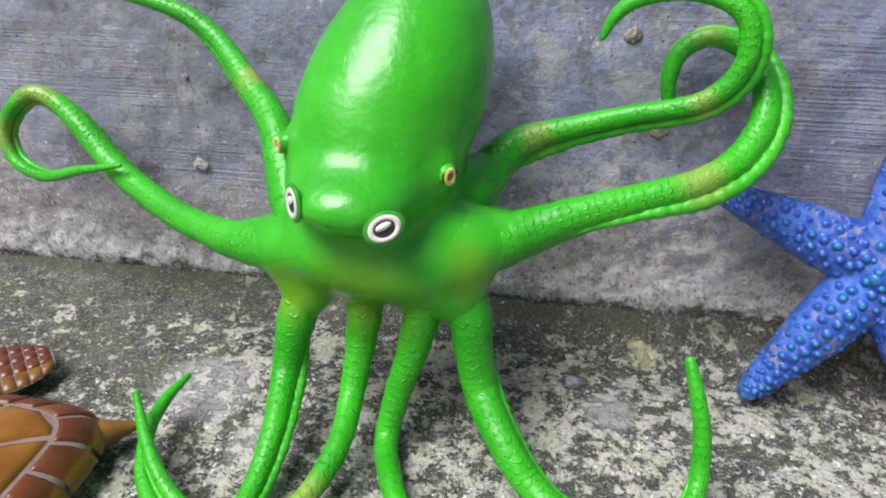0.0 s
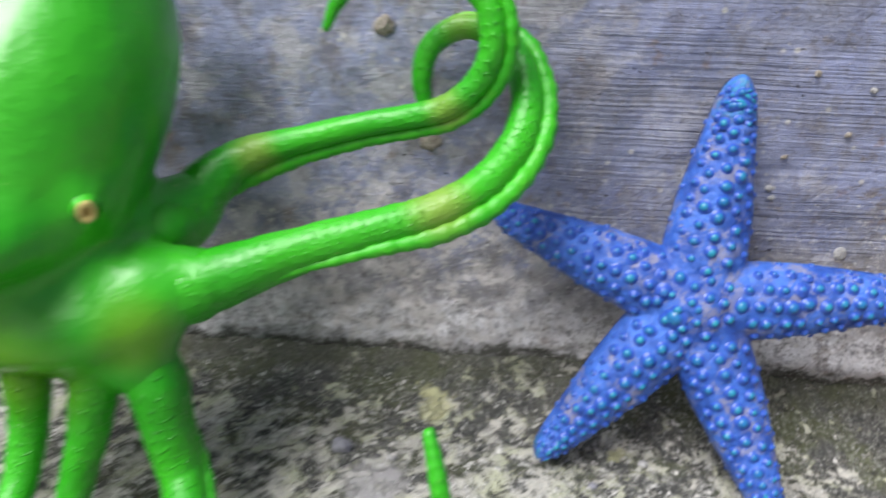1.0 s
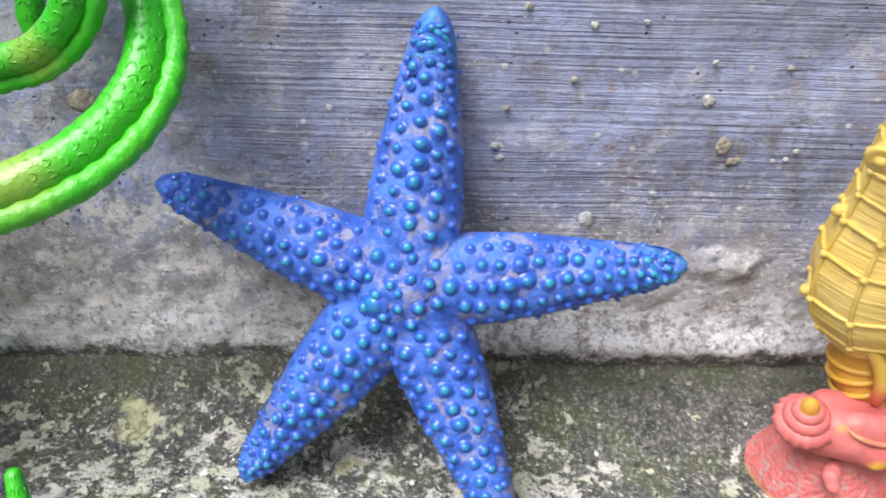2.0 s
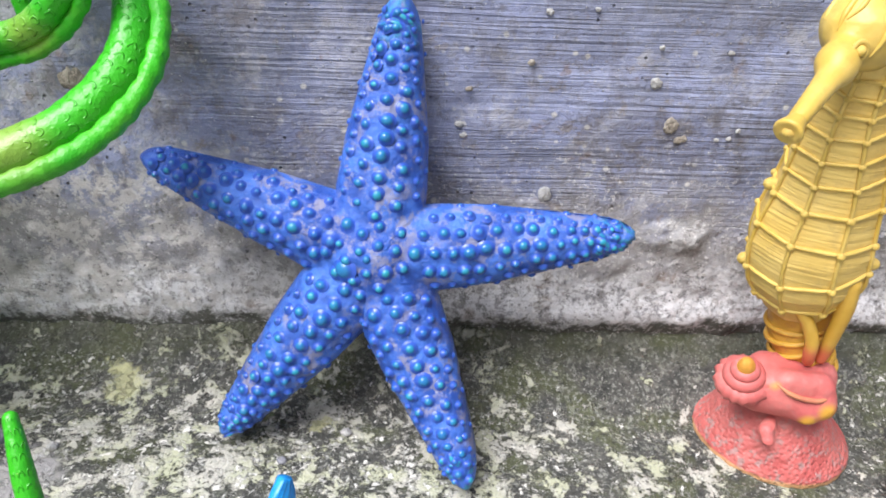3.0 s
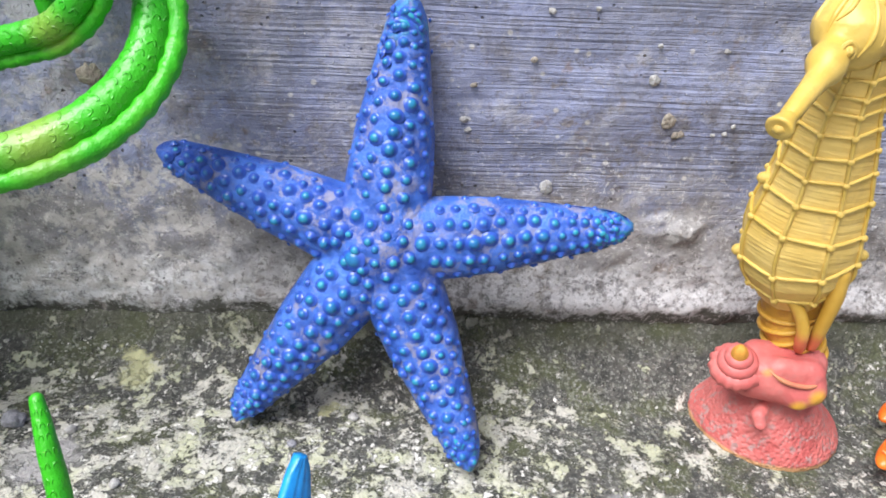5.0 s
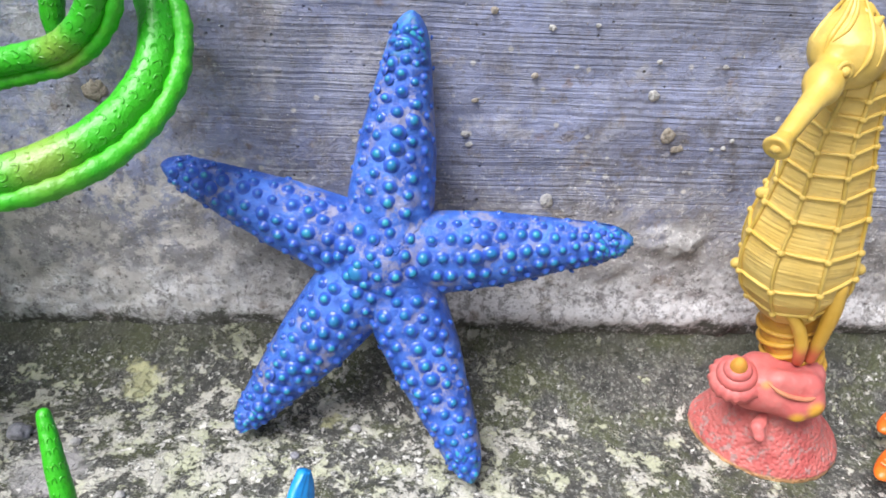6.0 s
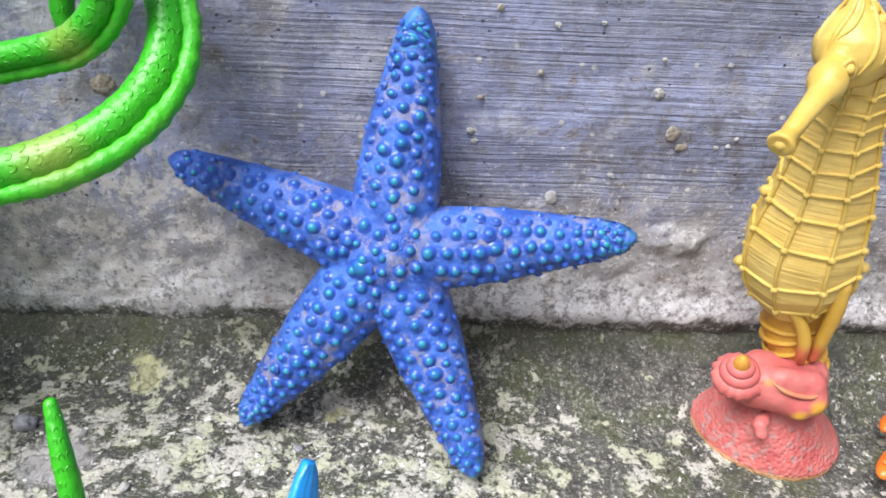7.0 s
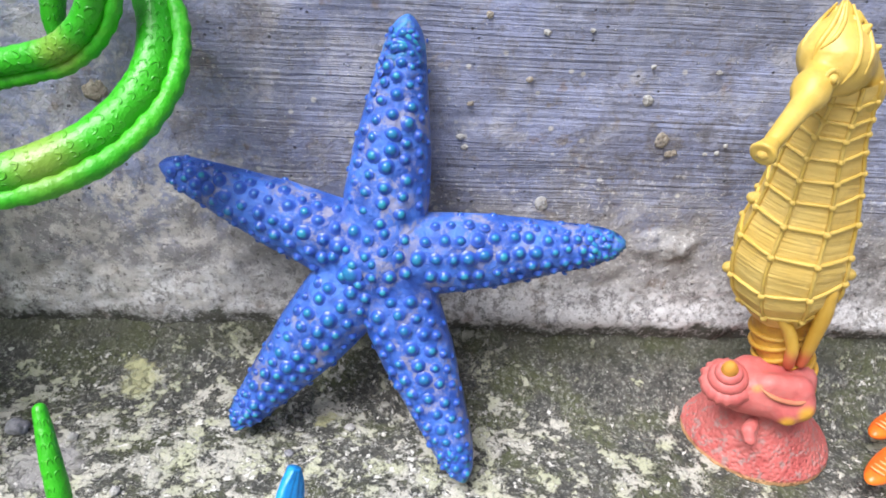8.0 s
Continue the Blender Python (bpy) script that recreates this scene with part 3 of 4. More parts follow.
def sheet_mesh(name, u, v, place, mat, flip=False):
    uu, vv = np.meshgrid(u, v, indexing="ij")
    pts = np.stack(place(uu.ravel(), vv.ravel()), axis=1)
    nu, nv = len(u), len(v)
    i = (np.arange(nu - 1)[:, None] * nv + np.arange(nv - 1)[None, :]).ravel()
    quads = np.stack([i, i + nv, i + nv + 1, i + 1], axis=1)
    if flip:
        quads = quads[:, ::-1]
    me = bpy.data.meshes.new(name)
    me.vertices.add(len(pts))
    me.vertices.foreach_set("co", pts.ravel())
    me.loops.add(quads.size)
    me.loops.foreach_set("vertex_index", np.ascontiguousarray(quads).ravel())
    me.polygons.add(len(quads))
    me.polygons.foreach_set("loop_start", np.arange(len(quads)) * 4)
    me.polygons.foreach_set("use_smooth", np.ones(len(quads), bool))
    me.update(calc_edges=True)
    me.validate()
    me.materials.append(mat)
    return me


# ---- the ground and the wall ----
def joint_height(x):
    return np.clip(0.0125 + 0.041 * x, -0.004, 0.03)


def ground_height(x, y):
    near = np.exp(-(np.maximum(np.abs(x - 0.08) - 0.6, 0) / 0.4) ** 2) * np.exp(-(np.maximum(np.abs(y - 0.15) - 0.4, 0) / 0.4) ** 2)
    fillet = np.clip((y - 0.262) / (WALL - 0.262), 0, 1) ** 1.5 * joint_height(x)
    bumps = (fbm(x * 60, y * 60, 0, 4, 3) - 0.5) * 0.0022 + (fbm(x * 330, y * 330, 0, 3, 9) - 0.5) * 0.0011
    return fillet * np.where(y > WALL + 0.2, 0, 1) + bumps * near


gu, gv = spread(-0.30, 0.48, 0.0015, 400), spread(0.09, 0.30, 0.0013, 400)
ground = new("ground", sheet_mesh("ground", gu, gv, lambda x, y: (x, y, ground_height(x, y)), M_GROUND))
tagged(ground, "weathered grey concrete ground with pale lichen and dark moss", "ground", kind="structure")


def wall_face(x, z):
    foot = z - joint_height(x)
    near = np.exp(-(np.maximum(np.abs(x - 0.08) - 0.6, 0) / 0.4) ** 2)
    rough = np.clip(1 - (foot - 0.015) / 0.05, 0.12, 1.0)
    d = (fbm(x * 45, z * 45, 0, 4, 21) - 0.5) * 0.004 + (fbm(x * 210, z * 210, 0, 3, 33) - 0.5) * 0.0024 * rough
    lip = np.exp(-((foot - 0.006) / 0.007) ** 2) * 0.0034 * np.clip((x - 0.1) / 0.15, 0.2, 1)
    lump = np.exp(-(((x - 0.272) / 0.012) ** 2 + ((z - 0.063) / 0.0055) ** 2) ** 2) * (0.0004 + 0.0062 * fbm(x * 300, z * 300, 0, 4, 55) ** 1.6)
    return WALL + (d - lip - lump) * near


wu, wv = spread(-0.36, 0.50, 0.0016, 6), np.concatenate([np.arange(-0.02, 0.24, 0.0014), [0.26, 0.3, 0.4, 0.6, 0.9]])
wall = thing("wall_north", "grey concrete wall with brushed strokes and a pale crumbling foot", "wall")
tagged(wall, kind="structure")
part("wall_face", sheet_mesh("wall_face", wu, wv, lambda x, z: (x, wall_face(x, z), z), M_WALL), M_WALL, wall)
bm = bmesh.new()
bmesh.ops.create_cube(bm, size=1, matrix=Matrix.Translation((0, WALL + 0.115, 0.44)) @ Matrix.Diagonal((12.2, 0.2, 0.92, 1)))
part("wall_core", bm, M_WALL, wall)


def grit(place, size, seed, mat):
    """A small lump of mortar or a pebble stuck to the wall."""
    rnd = np.random.RandomState(seed)
    s = np.array(size)
    f = ellipsoid_f(place, AXES3, s)
    return blob_mesh("grit", place, f, s.max() * 1.3, mat, 4, (1.6 / s.max(), s.max() * (0.7 + 0.4 * rnd.rand())))


for i, (x, z, w, h, mat) in enumerate([
        (0.2232, 0.0770, 0.0022, 0.0032, M_STONE), (0.2531, 0.1177, 0.0019, 0.0019, M_STONE), (0.2160, 0.1376, 0.0013, 0.0010, M_STONE),
        (0.2611, 0.1041, 0.0022, 0.0026, M_SAND), (0.2655, 0.0995, 0.0022, 0.0014, M_SAND), (0.1914, 0.1003, 0.0016, 0.0010, M_STONE), (0.1931, 0.0965, 0.0012, 0.0010, M_STONE),
        (0.2816, 0.1008, 0.0009, 0.0009, M_STONE), (0.2838, 0.1038, 0.0009, 0.0008, M_STONE), (0.2774, 0.1001, 0.0008, 0.0007, M_STONE),
        (0.1970, 0.1414, 0.0012, 0.0012, M_SAND), (0.2124, 0.1219, 0.0011, 0.0009, M_SAND), (0.1935, 0.1121, 0.0013, 0.0009, M_SAND),
        (0.2526, 0.1291, 0.0010, 0.0007, M_STONE), (0.2749, 0.1290, 0.0011, 0.0007, M_STONE), (0.2304, 0.1393, 0.0008, 0.0008, M_STONE),
        (-0.147, 0.068, 0.0040, 0.0034, M_STONE), (-0.150, 0.112, 0.0018, 0.0018, M_STONE), (0.052, 0.147, 0.0040, 0.0036, M_SAND), (0.070, 0.108, 0.0040, 0.0048, M_SAND)]):
    part("grit", grit((x, WALL - 0.0004, z), (w, 0.0004 + 0.12 * w, h), i, mat), mat, wall)

for i, (x, y, w, mat, words) in enumerate([
        (0.0468, 0.2459, 0.0039, M_SLATE, "small dark grey pebble lying on lichened concrete"), (0.0656, 0.2442, 0.0018, M_STONE, "tiny whitish pebble lying on lichened concrete"),
        (0.1592, 0.2549, 0.0019, M_STONE, "tiny whitish pebble beside the starfish's shadow"), (0.1394, 0.2414, 0.0016, M_SLATE, "tiny grey pebble lying on lichened concrete"),
        (0.0877, 0.2218, 0.0018, M_STONE, "tiny pale flake of stone on lichened concrete")]):
    size = np.array((w, w * 0.9, w * 0.75))
    me = blob_mesh("pebble", (x, y, w * 0.45), ellipsoid_f((x, y, w * 0.45), AXES3, size), w * 1.6, mat, 4, (0.9 / w, w * 0.9))
    tagged(new("pebble", me), words, "pebble", "pebbles on the ground")


# ---- the octopus ----
T = {
    'T5': [(-0.0057, 0.235, 0.0929), (-0.0025, 0.245, 0.0927), (0.003, 0.252, 0.1016), (0.0132, 0.259, 0.1086), (0.0305, 0.26, 0.1152), (0.0515, 0.26, 0.1221), (0.0678, 0.259, 0.1267), (0.0784, 0.258, 0.1308), (0.0875, 0.257, 0.1399), (0.0908, 0.257, 0.1515), (0.0876, 0.259, 0.1628), (0.0781, 0.262, 0.1685), (0.0646, 0.266, 0.1695), (0.0493, 0.268, 0.165), (0.042, 0.269, 0.1582), (0.0382, 0.269, 0.1499)],
    'T6': [(-0.0024, 0.215, 0.0823), (0.0078, 0.217, 0.0838), (0.0198, 0.221, 0.0874), (0.0397, 0.226, 0.094), (0.0595, 0.231, 0.0999), (0.0774, 0.236, 0.105), (0.0914, 0.244, 0.1118), (0.1003, 0.254, 0.1214), (0.1027, 0.263, 0.1321), (0.0991, 0.272, 0.1426), (0.0916, 0.279, 0.1491), (0.0797, 0.281, 0.151), (0.0701, 0.281, 0.1448), (0.0671, 0.28, 0.1346), (0.069, 0.279, 0.1234)],
    'T7': [(-0.0732, 0.21, 0.0732), (-0.0839, 0.214, 0.0718), (-0.1018, 0.222, 0.0685), (-0.1254, 0.235, 0.0672), (-0.15, 0.25, 0.0698), (-0.1723, 0.262, 0.0763), (-0.1903, 0.27, 0.0896), (-0.2037, 0.274, 0.0993), (-0.2156, 0.274, 0.1035), (-0.226, 0.272, 0.0964), (-0.2319, 0.27, 0.084), (-0.2261, 0.266, 0.0719), (-0.208, 0.26, 0.0684), (-0.1854, 0.254, 0.076), (-0.1621, 0.25, 0.0825)],
    'T8': [(-0.0663, 0.214, 0.0818), (-0.0738, 0.224, 0.0932), (-0.0803, 0.234, 0.1028), (-0.0898, 0.247, 0.1129), (-0.1013, 0.257, 0.1201), (-0.1123, 0.267, 0.1281), (-0.1228, 0.275, 0.1351), (-0.1355, 0.279, 0.1424), (-0.1485, 0.28, 0.1465), (-0.1637, 0.28, 0.1497), (-0.1741, 0.28, 0.1506)],
    'L1': [(-0.0626, 0.211, 0.0606), (-0.066, 0.203, 0.0497), (-0.0688, 0.196, 0.0278), (-0.0658, 0.1742, 0.018), (-0.0658, 0.156, 0.01), (-0.0678, 0.1424, 0.007), (-0.0747, 0.1364, 0.007), (-0.0855, 0.1382, 0.009), (-0.0979, 0.1463, 0.013), (-0.1095, 0.1589, 0.018), (-0.1199, 0.173, 0.024)],
    'L2': [(-0.0398, 0.207, 0.0606), (-0.0396, 0.205, 0.0519), (-0.0409, 0.203, 0.0377), (-0.0419, 0.193, 0.0206), (-0.0411, 0.1713, 0.014), (-0.0473, 0.1512, 0.008), (-0.0559, 0.1426, 0.006), (-0.0667, 0.1357, 0.005), (-0.0805, 0.1318, 0.005), (-0.0952, 0.138, 0.006), (-0.1066, 0.15, 0.008), (-0.1141, 0.168, 0.011), (-0.1155, 0.1842, 0.013), (-0.1118, 0.1968, 0.016)],
    'L3': [(-0.0174, 0.205, 0.0644), (-0.017, 0.203, 0.056), (-0.0198, 0.2, 0.04), (-0.0244, 0.195, 0.0218), (-0.0261, 0.186, 0.0068), (-0.0192, 0.1645, 0.008), (-0.0115, 0.1508, 0.007), (-0.0012, 0.1393, 0.007), (0.0105, 0.1326, 0.007), (0.0212, 0.1333, 0.006)],
    'L4': [(-0.0079, 0.21, 0.07), (0.0007, 0.205, 0.0571), (0.0035, 0.203, 0.0438), (0.0085, 0.199, 0.0266), (0.0183, 0.1825, 0.02), (0.0304, 0.1722, 0.01), (0.0435, 0.1629, 0.007), (0.0572, 0.1579, 0.007), (0.0719, 0.1601, 0.006), (0.0840, 0.1710, 0.006), (0.0897, 0.1830, 0.0125), (0.0893, 0.1905, 0.0275), (0.0858, 0.1970, 0.0412), (0.0822, 0.2034, 0.0508)],
}

octopus = thing("toy_octopus", "glossy green vinyl toy octopus standing against the concrete wall", "toy octopus")
mantle_axis = np.array((0.022, 0.047, 0.068))
mantle_axis /= np.linalg.norm(mantle_axis)
mantle_side = np.cross(mantle_axis, (0, 1, 0))
mantle_front = np.cross(mantle_side, mantle_axis)
forms = [
    ellipsoid_f((-0.0362, 0.2330, 0.1270), (mantle_axis, mantle_side, mantle_front), (0.0590, 0.0330, 0.034)),
    ellipsoid_f((-0.0375, 0.2190, 0.1030), AXES3, (0.0270, 0.0245, 0.030)),
    capsule_f((-0.0170, 0.2110, 0.1124), (-0.0142, 0.2090, 0.1120), 0.0070, 0.0036),
    capsule_f((-0.0610, 0.2080, 0.1180), (-0.0640, 0.2060, 0.1183), 0.0070, 0.0038),
    ellipsoid_f((-0.0405, 0.1920, 0.1055), ((1, -0.15, 0), (0.15, 1, 0), (0, 0, 1)), (0.0205, 0.0185, 0.0105)),
    ellipsoid_f((-0.0340, 0.2120, 0.0770), AXES3, (0.0400, 0.0250, 0.0170)),
]
root_r = {"T5": 0.0088, "T6": 0.0100, "T7": 0.0092, "T8": 0.0090, "L1": 0.0082, "L2": 0.0076, "L3": 0.0078, "L4": 0.0096}
for key, r in root_r.items():
    n_in = {"T": 2, "L": 1}[key[0]]
    forms.append(capsule_f((np.array((-0.036, 0.214, 0.082)) + 2 * np.array(T[key][0])) / 3, T[key][n_in], r * 1.25, r * (0.78 if key[0] == "T" else 0.60)))
forms.append(capsule_f(T["T6"][0], (np.array(T["L4"][0]) + T["L4"][1]) / 2, 0.0088, 0.0074))
forms.append(capsule_f(T["T7"][0], (np.array(T["L1"][0]) + T["L1"][1]) / 2, 0.0078, 0.0060))
body_f = blend(forms, 0.0085)
body_center = (-0.036, 0.216, 0.098)
part("body", blob_mesh("octopus_body", body_center, body_f, 0.12, M_GREEN, 7, (45, 0.0012)), M_GREEN, octopus)


def ring_mesh(name, big, small, mat, segs=28, across=10):
    verts, faces = [], []
    for i in range(segs):
        a = 2 * math.pi * i / segs
        for j in range(across):
            b = 2 * math.pi * j / across
            rr = big + small * math.cos(b)
            verts.append((rr * math.cos(a), rr * math.sin(a), small * math.sin(b)))
    for i in range(segs):
        for j in range(across):
            faces.append((i * across + j, ((i + 1) % segs) * across + j, ((i + 1) % segs) * across + (j + 1) % across, i * across + (j + 1) % across))
    return mesh_of(name, verts, faces, mat)


def add_eye(place, aim, lean, size):
    spot = np.array(place)
    m = basis(spot, aim, (0, 0, 1)) @ pose(0, 0, 0, 0, 0, lean)
    eye = part("eye", ring_mesh("eye_rim", 0.83, 0.19, M_WHITE), M_WHITE, octopus, "white-rimmed painted eye")
    eye.matrix_basis = m @ Matrix.Diagonal((size[0], size[1], size[0] * 0.8, 1))
    socket = part("eye_socket", ring_mesh("eye_socket", 1.0, 0.30, M_GREEN), M_GREEN, eye)
    socket.matrix_basis = pose(0, 0, -0.28)
    ball = part("eyeball", dome_mesh("eyeball", M_BLACK, 6, 24), M_BLACK, eye, "black pupil")
    ball.matrix_basis = pose(0, 0, -0.15) @ Matrix.Diagonal((0.78, 0.78, 0.35, 1))
    glint = part("eye_white", dome_mesh("eye_white", M_WHITE, 5, 20), M_WHITE, eye)
    glint.matrix_basis = pose(0.0, 0.20, 0.06) @ Matrix.Diagonal((0.52, 0.30, 0.30, 1))


add_eye((-0.0250, 0.1745, 0.1045), (0.22, -0.90, 0.30), 28, (0.0055, 0.0041))
add_eye((-0.0570, 0.1800, 0.1070), (-0.70, -0.70, 0.08), 24, (0.0036, 0.0051))


def add_horn(place, aim, r):
    a = Vector(aim).normalized()
    p = Vector(place)
    me, *_ = tube_mesh("horn", [p - a * 0.009, p - a * 0.005, p - a * 0.0015, p], [r * 1.9, r * 1.35, r * 1.02, r * 0.95], M_GREEN, (0, 0.3, 1), 20, ends=(False, False))
    horn = part("horn", me, M_GREEN, octopus)
    cup = part("horn_cup", ring_mesh("horn_cup", 0.72, 0.30, M_CUP), M_CUP, horn, "pale yellow dimpled tip")
    cup.matrix_basis = basis(p, a, (0, 0, 1), (r * 0.70, r, r * 0.8))
    dimple = part("dimple", dome_mesh("dimple", M_DIMPLE, 4, 16), M_DIMPLE, cup)
    dimple.matrix_basis = pose(0, 0, -0.1) @ Matrix.Diagonal((0.75, 0.75, 0.15, 1))


add_horn((-0.0092, 0.2035, 0.1123), (0.62, -0.78, -0.02), 0.0033)
add_horn((-0.0688, 0.2012, 0.1183), (-0.72, -0.68, -0.10), 0.0031)

radii = {
    "T5": (0.0095, 0.0092, 0.0086, 0.0070, 0.0052, 0.0046, 0.0045, 0.0046, 0.0047, 0.0047, 0.0045, 0.0044, 0.0040, 0.0034, 0.0028, 0.0016),
    "T6": (0.0098, 0.0096, 0.0086, 0.0074, 0.0066, 0.0064, 0.0064, 0.0064, 0.0060, 0.0054, 0.0049, 0.0046, 0.0044, 0.0041, 0.0030),
    "T7": (0.0098, 0.0092, 0.0080, 0.0072, 0.0068, 0.0066, 0.0062, 0.0052, 0.0044, 0.0040, 0.0036, 0.0034, 0.0031, 0.0028, 0.0012),
    "T8": (0.0098, 0.0092, 0.0084, 0.0074, 0.0064, 0.0056, 0.0050, 0.0044, 0.0040, 0.0034, 0.0024),
    "L1": (0.0080, 0.0074, 0.0058, 0.0048, 0.0042, 0.0038, 0.0034, 0.0031, 0.0028, 0.0023, 0.0013),
    "L2": (0.0074, 0.0068, 0.0060, 0.0052, 0.0047, 0.0042, 0.0038, 0.0036, 0.0035, 0.0034, 0.0032, 0.0029, 0.0026, 0.0014),
    "L3": (0.0078, 0.0072, 0.0062, 0.0054, 0.0050, 0.0046, 0.0042, 0.0038, 0.0032, 0.0011),
    "L4": (0.0090, 0.0084, 0.0076, 0.0072, 0.0066, 0.0058, 0.0052, 0.0048, 0.0043, 0.0039, 0.0036, 0.0033, 0.0029, 0.0020),
}
hints = {"T5": (0, 0.25, 1), "T6": (-0.1, 0.30, 0.95), "T7": (0, -0.6, 0.8), "T8": (0.3, -0.8, 0.4), "L1": (-0.75, -0.65, 0), "L2": (0, -1, 0), "L3": (0, -1, 0), "L4": (-0.75, -0.65, 0)}
for key in T:
    me, c, r, d, s = tube_mesh("tentacle", T[key], radii[key], M_SCALY, hints[key], 20, 0.18, 7, (True, True), 0.10, 0.15 if key[0] == "T" else 0.06)
    arm = part("tentacle", me, M_SCALY, octopus)
    along = np.concatenate([[0], np.cumsum(np.linalg.norm(np.diff(c, axis=0), axis=1))])
    want = np.arange(along[-1] * 0.07, along[-1] * 0.985, 0.0011)
    at = lambda a: np.column_stack([np.interp(want, along, a[:, x]) for x in range(3)])
    cc, dd, sd, rr = at(c), at(d), at(s), np.interp(want, along, r)
    beads = np.cumsum(0.0011 / np.maximum(rr * 0.95, 0.0022)) * 2 * math.pi
    grown = np.clip((want - want[0]) / {"T6": 0.075, "T7": 0.075, "T8": 0.075}.get(key, 0.03), 0.1, 1) * np.clip((want[-1] - want) / 0.05, 0.45, 1)
    for side in ((-1, 1) if key[0] == "T" else (-0.5, 0.9)):
        reach, wide = (1.36, 0.56) if key[0] == "T" else (1.22, 0.46) if key == "L1" else (1.0, 0.30)
        out = -dd * math.cos(0.42 * side) + sd * math.sin(0.42 * side)
        swell = 1 + 0.09 * np.sin(beads + side) + 0.05 * np.sin(beads * 0.37)
        me, *_ = tube_mesh("sucker_ridge", cc + out * (rr * (0.7 + (reach - 0.7) * grown))[:, None], rr * wide * swell * grown, M_FLANGE, -out[0], 12, 0, 1)
        part("sucker_ridge", me, M_FLANGE, arm)


# ---- the starfish ----
starfish = thing("toy_starfish", "blue rubber toy starfish with teal knobs leaning on the wall", "toy starfish")
TIPS = [(0.1713, 0.2880, 0.1409), (0.2476, 0.2670, 0.0771), (0.1996, 0.2298, 0.0035), (0.1188, 0.2503, 0.0035), (0.0936, 0.2790, 0.0894)]
s_u, s_v = Vector((1, -0.07, 0)).normalized(), Vector((0.02, 0.335, 1)).normalized()
s_n = s_u.cross(s_v).normalized()
s_v = s_n.cross(s_u).normalized()
s_o = Vector((0.1665, 0.2668, 0.0665))
star_pose = Matrix.Translation(s_o) @ Matrix((s_u, s_v, s_n)).transposed().to_4x4()
arms = [star_pose.inverted() @ Vector(t) for t in TIPS]
ARM_W = (0.0152, 0.0148, 0.0146, 0.0150, 0.0140)


def arm_width(i, q):
    """Half the width of an arm at a fraction q of its length."""
    w = ARM_W[i]
    full = np.interp(q, [0, 0.25, 0.45, 0.7, 0.88, 1.0], [w * 0.95, w * 0.93, w * 0.84, w * 0.61, w * 0.43, w * 0.32])
    return full * np.sqrt(np.clip(1 - np.clip((q - 0.88) / 0.12, 0, 1) ** 2, 0, 1))


arm_info = []
for a in arms:
    length = math.hypot(a.x, a.y)
    arm_info.append((np.array((a.x / length, a.y / length)), length, a.z))


def star_height(p):
    """The upper skin over the plane of the star."""
    hs, ws = [], []
    for i, (way, length, lift) in enumerate(arm_info):
        along, off = p @ way, np.hypot(p @ np.array((-way[1], way[0])), np.minimum(p @ way, 0))
        q = np.clip(along / length, 0, 1)
        w = np.maximum(arm_width(i, q), 1e-5)
        thick = np.interp(q, [0, 0.3, 0.8, 1.0], [0.0110, 0.0112, 0.0074, 0.0052])
        inside = np.clip(1 - (off / w) ** 2, 0, 1) 
        hs.append(thick * np.sqrt(inside))
        ws.append(lift * q ** 1.5 * (inside > 0))
    hs = np.array(hs)
    h = (np.sum(hs ** 7, axis=0)) ** (1 / 7)
    lift = np.array(ws)[np.argmax(hs, axis=0), np.arange(hs.shape[1])]
    return h, lift


outline = []
order = sorted(range(5), key=lambda i: math.atan2(arm_info[i][0][1], arm_info[i][0][0]))
for n, i in enumerate(order):
    way, length, lift = arm_info[i]
    side = np.array((-way[1], way[0]))
    for sgn, other in ((-1, order[n - 1]), (1, order[(n + 1) % 5])):
        half = math.acos(max(-1, min(1, float(way @ arm_info[other][0])))) / 2
        qs = np.concatenate([np.linspace(0.1, 0.88, 60), 0.88 + 0.12 * np.sin(np.linspace(0, 1, 16)[1:] * math.pi / 2)])
        run = [way * q * length + side * sgn * float(arm_width(i, np.array(q))) for q in qs if float(arm_width(i, np.array(q))) < q * length * math.tan(half)]
        outline.extend(run if sgn < 0 else run[::-1][1:])
outline = np.array(outline)
NR = 46
fr = np.sin(np.linspace(0, 1, NR) * math.pi / 2) ** 1.0
pts = (fr[:, None, None] * outline[None]).reshape(-1, 2)
h, lf = star_height(pts)
h = h * np.sqrt(np.clip(1 - np.repeat(fr, len(outline)) ** 40, 0, 1))
rough = (fbm(pts[:, 0] * 130, pts[:, 1] * 130, 0, 4, 5) - 0.5) * 0.0022
way, length, lift = arm_info[0]   # cross folds near the end of the upper arm
qq = pts @ way / length
rough = rough + 0.0011 * np.sin(qq * 130 + 3 * fbm(pts[:, 0] * 200, 0 * qq, 0, 2, 2)) * np.exp(-((qq - 0.79) / 0.055) ** 2)
NO = len(outline)
top = np.column_stack([pts, h + lf + rough * np.clip(h / 0.003, 0, 1)])
low = np.column_stack([pts, -0.85 * h + lf])
quads = [(k * NO + i, (k + 1) * NO + i, (k + 1) * NO + (i + 1) % NO, k * NO + (i + 1) % NO) for k in range(NR - 1) for i in range(NO)]
both = quads + [tuple(len(top) + v for v in q[::-1]) for q in quads]
bm = bmesh.new()
bm.from_mesh(mesh_of("starfish_skin", [star_pose @ Vector(v) for v in np.vstack([top, low])], both, M_BLUE))
bmesh.ops.remove_doubles(bm, verts=bm.verts, dist=0.00004)
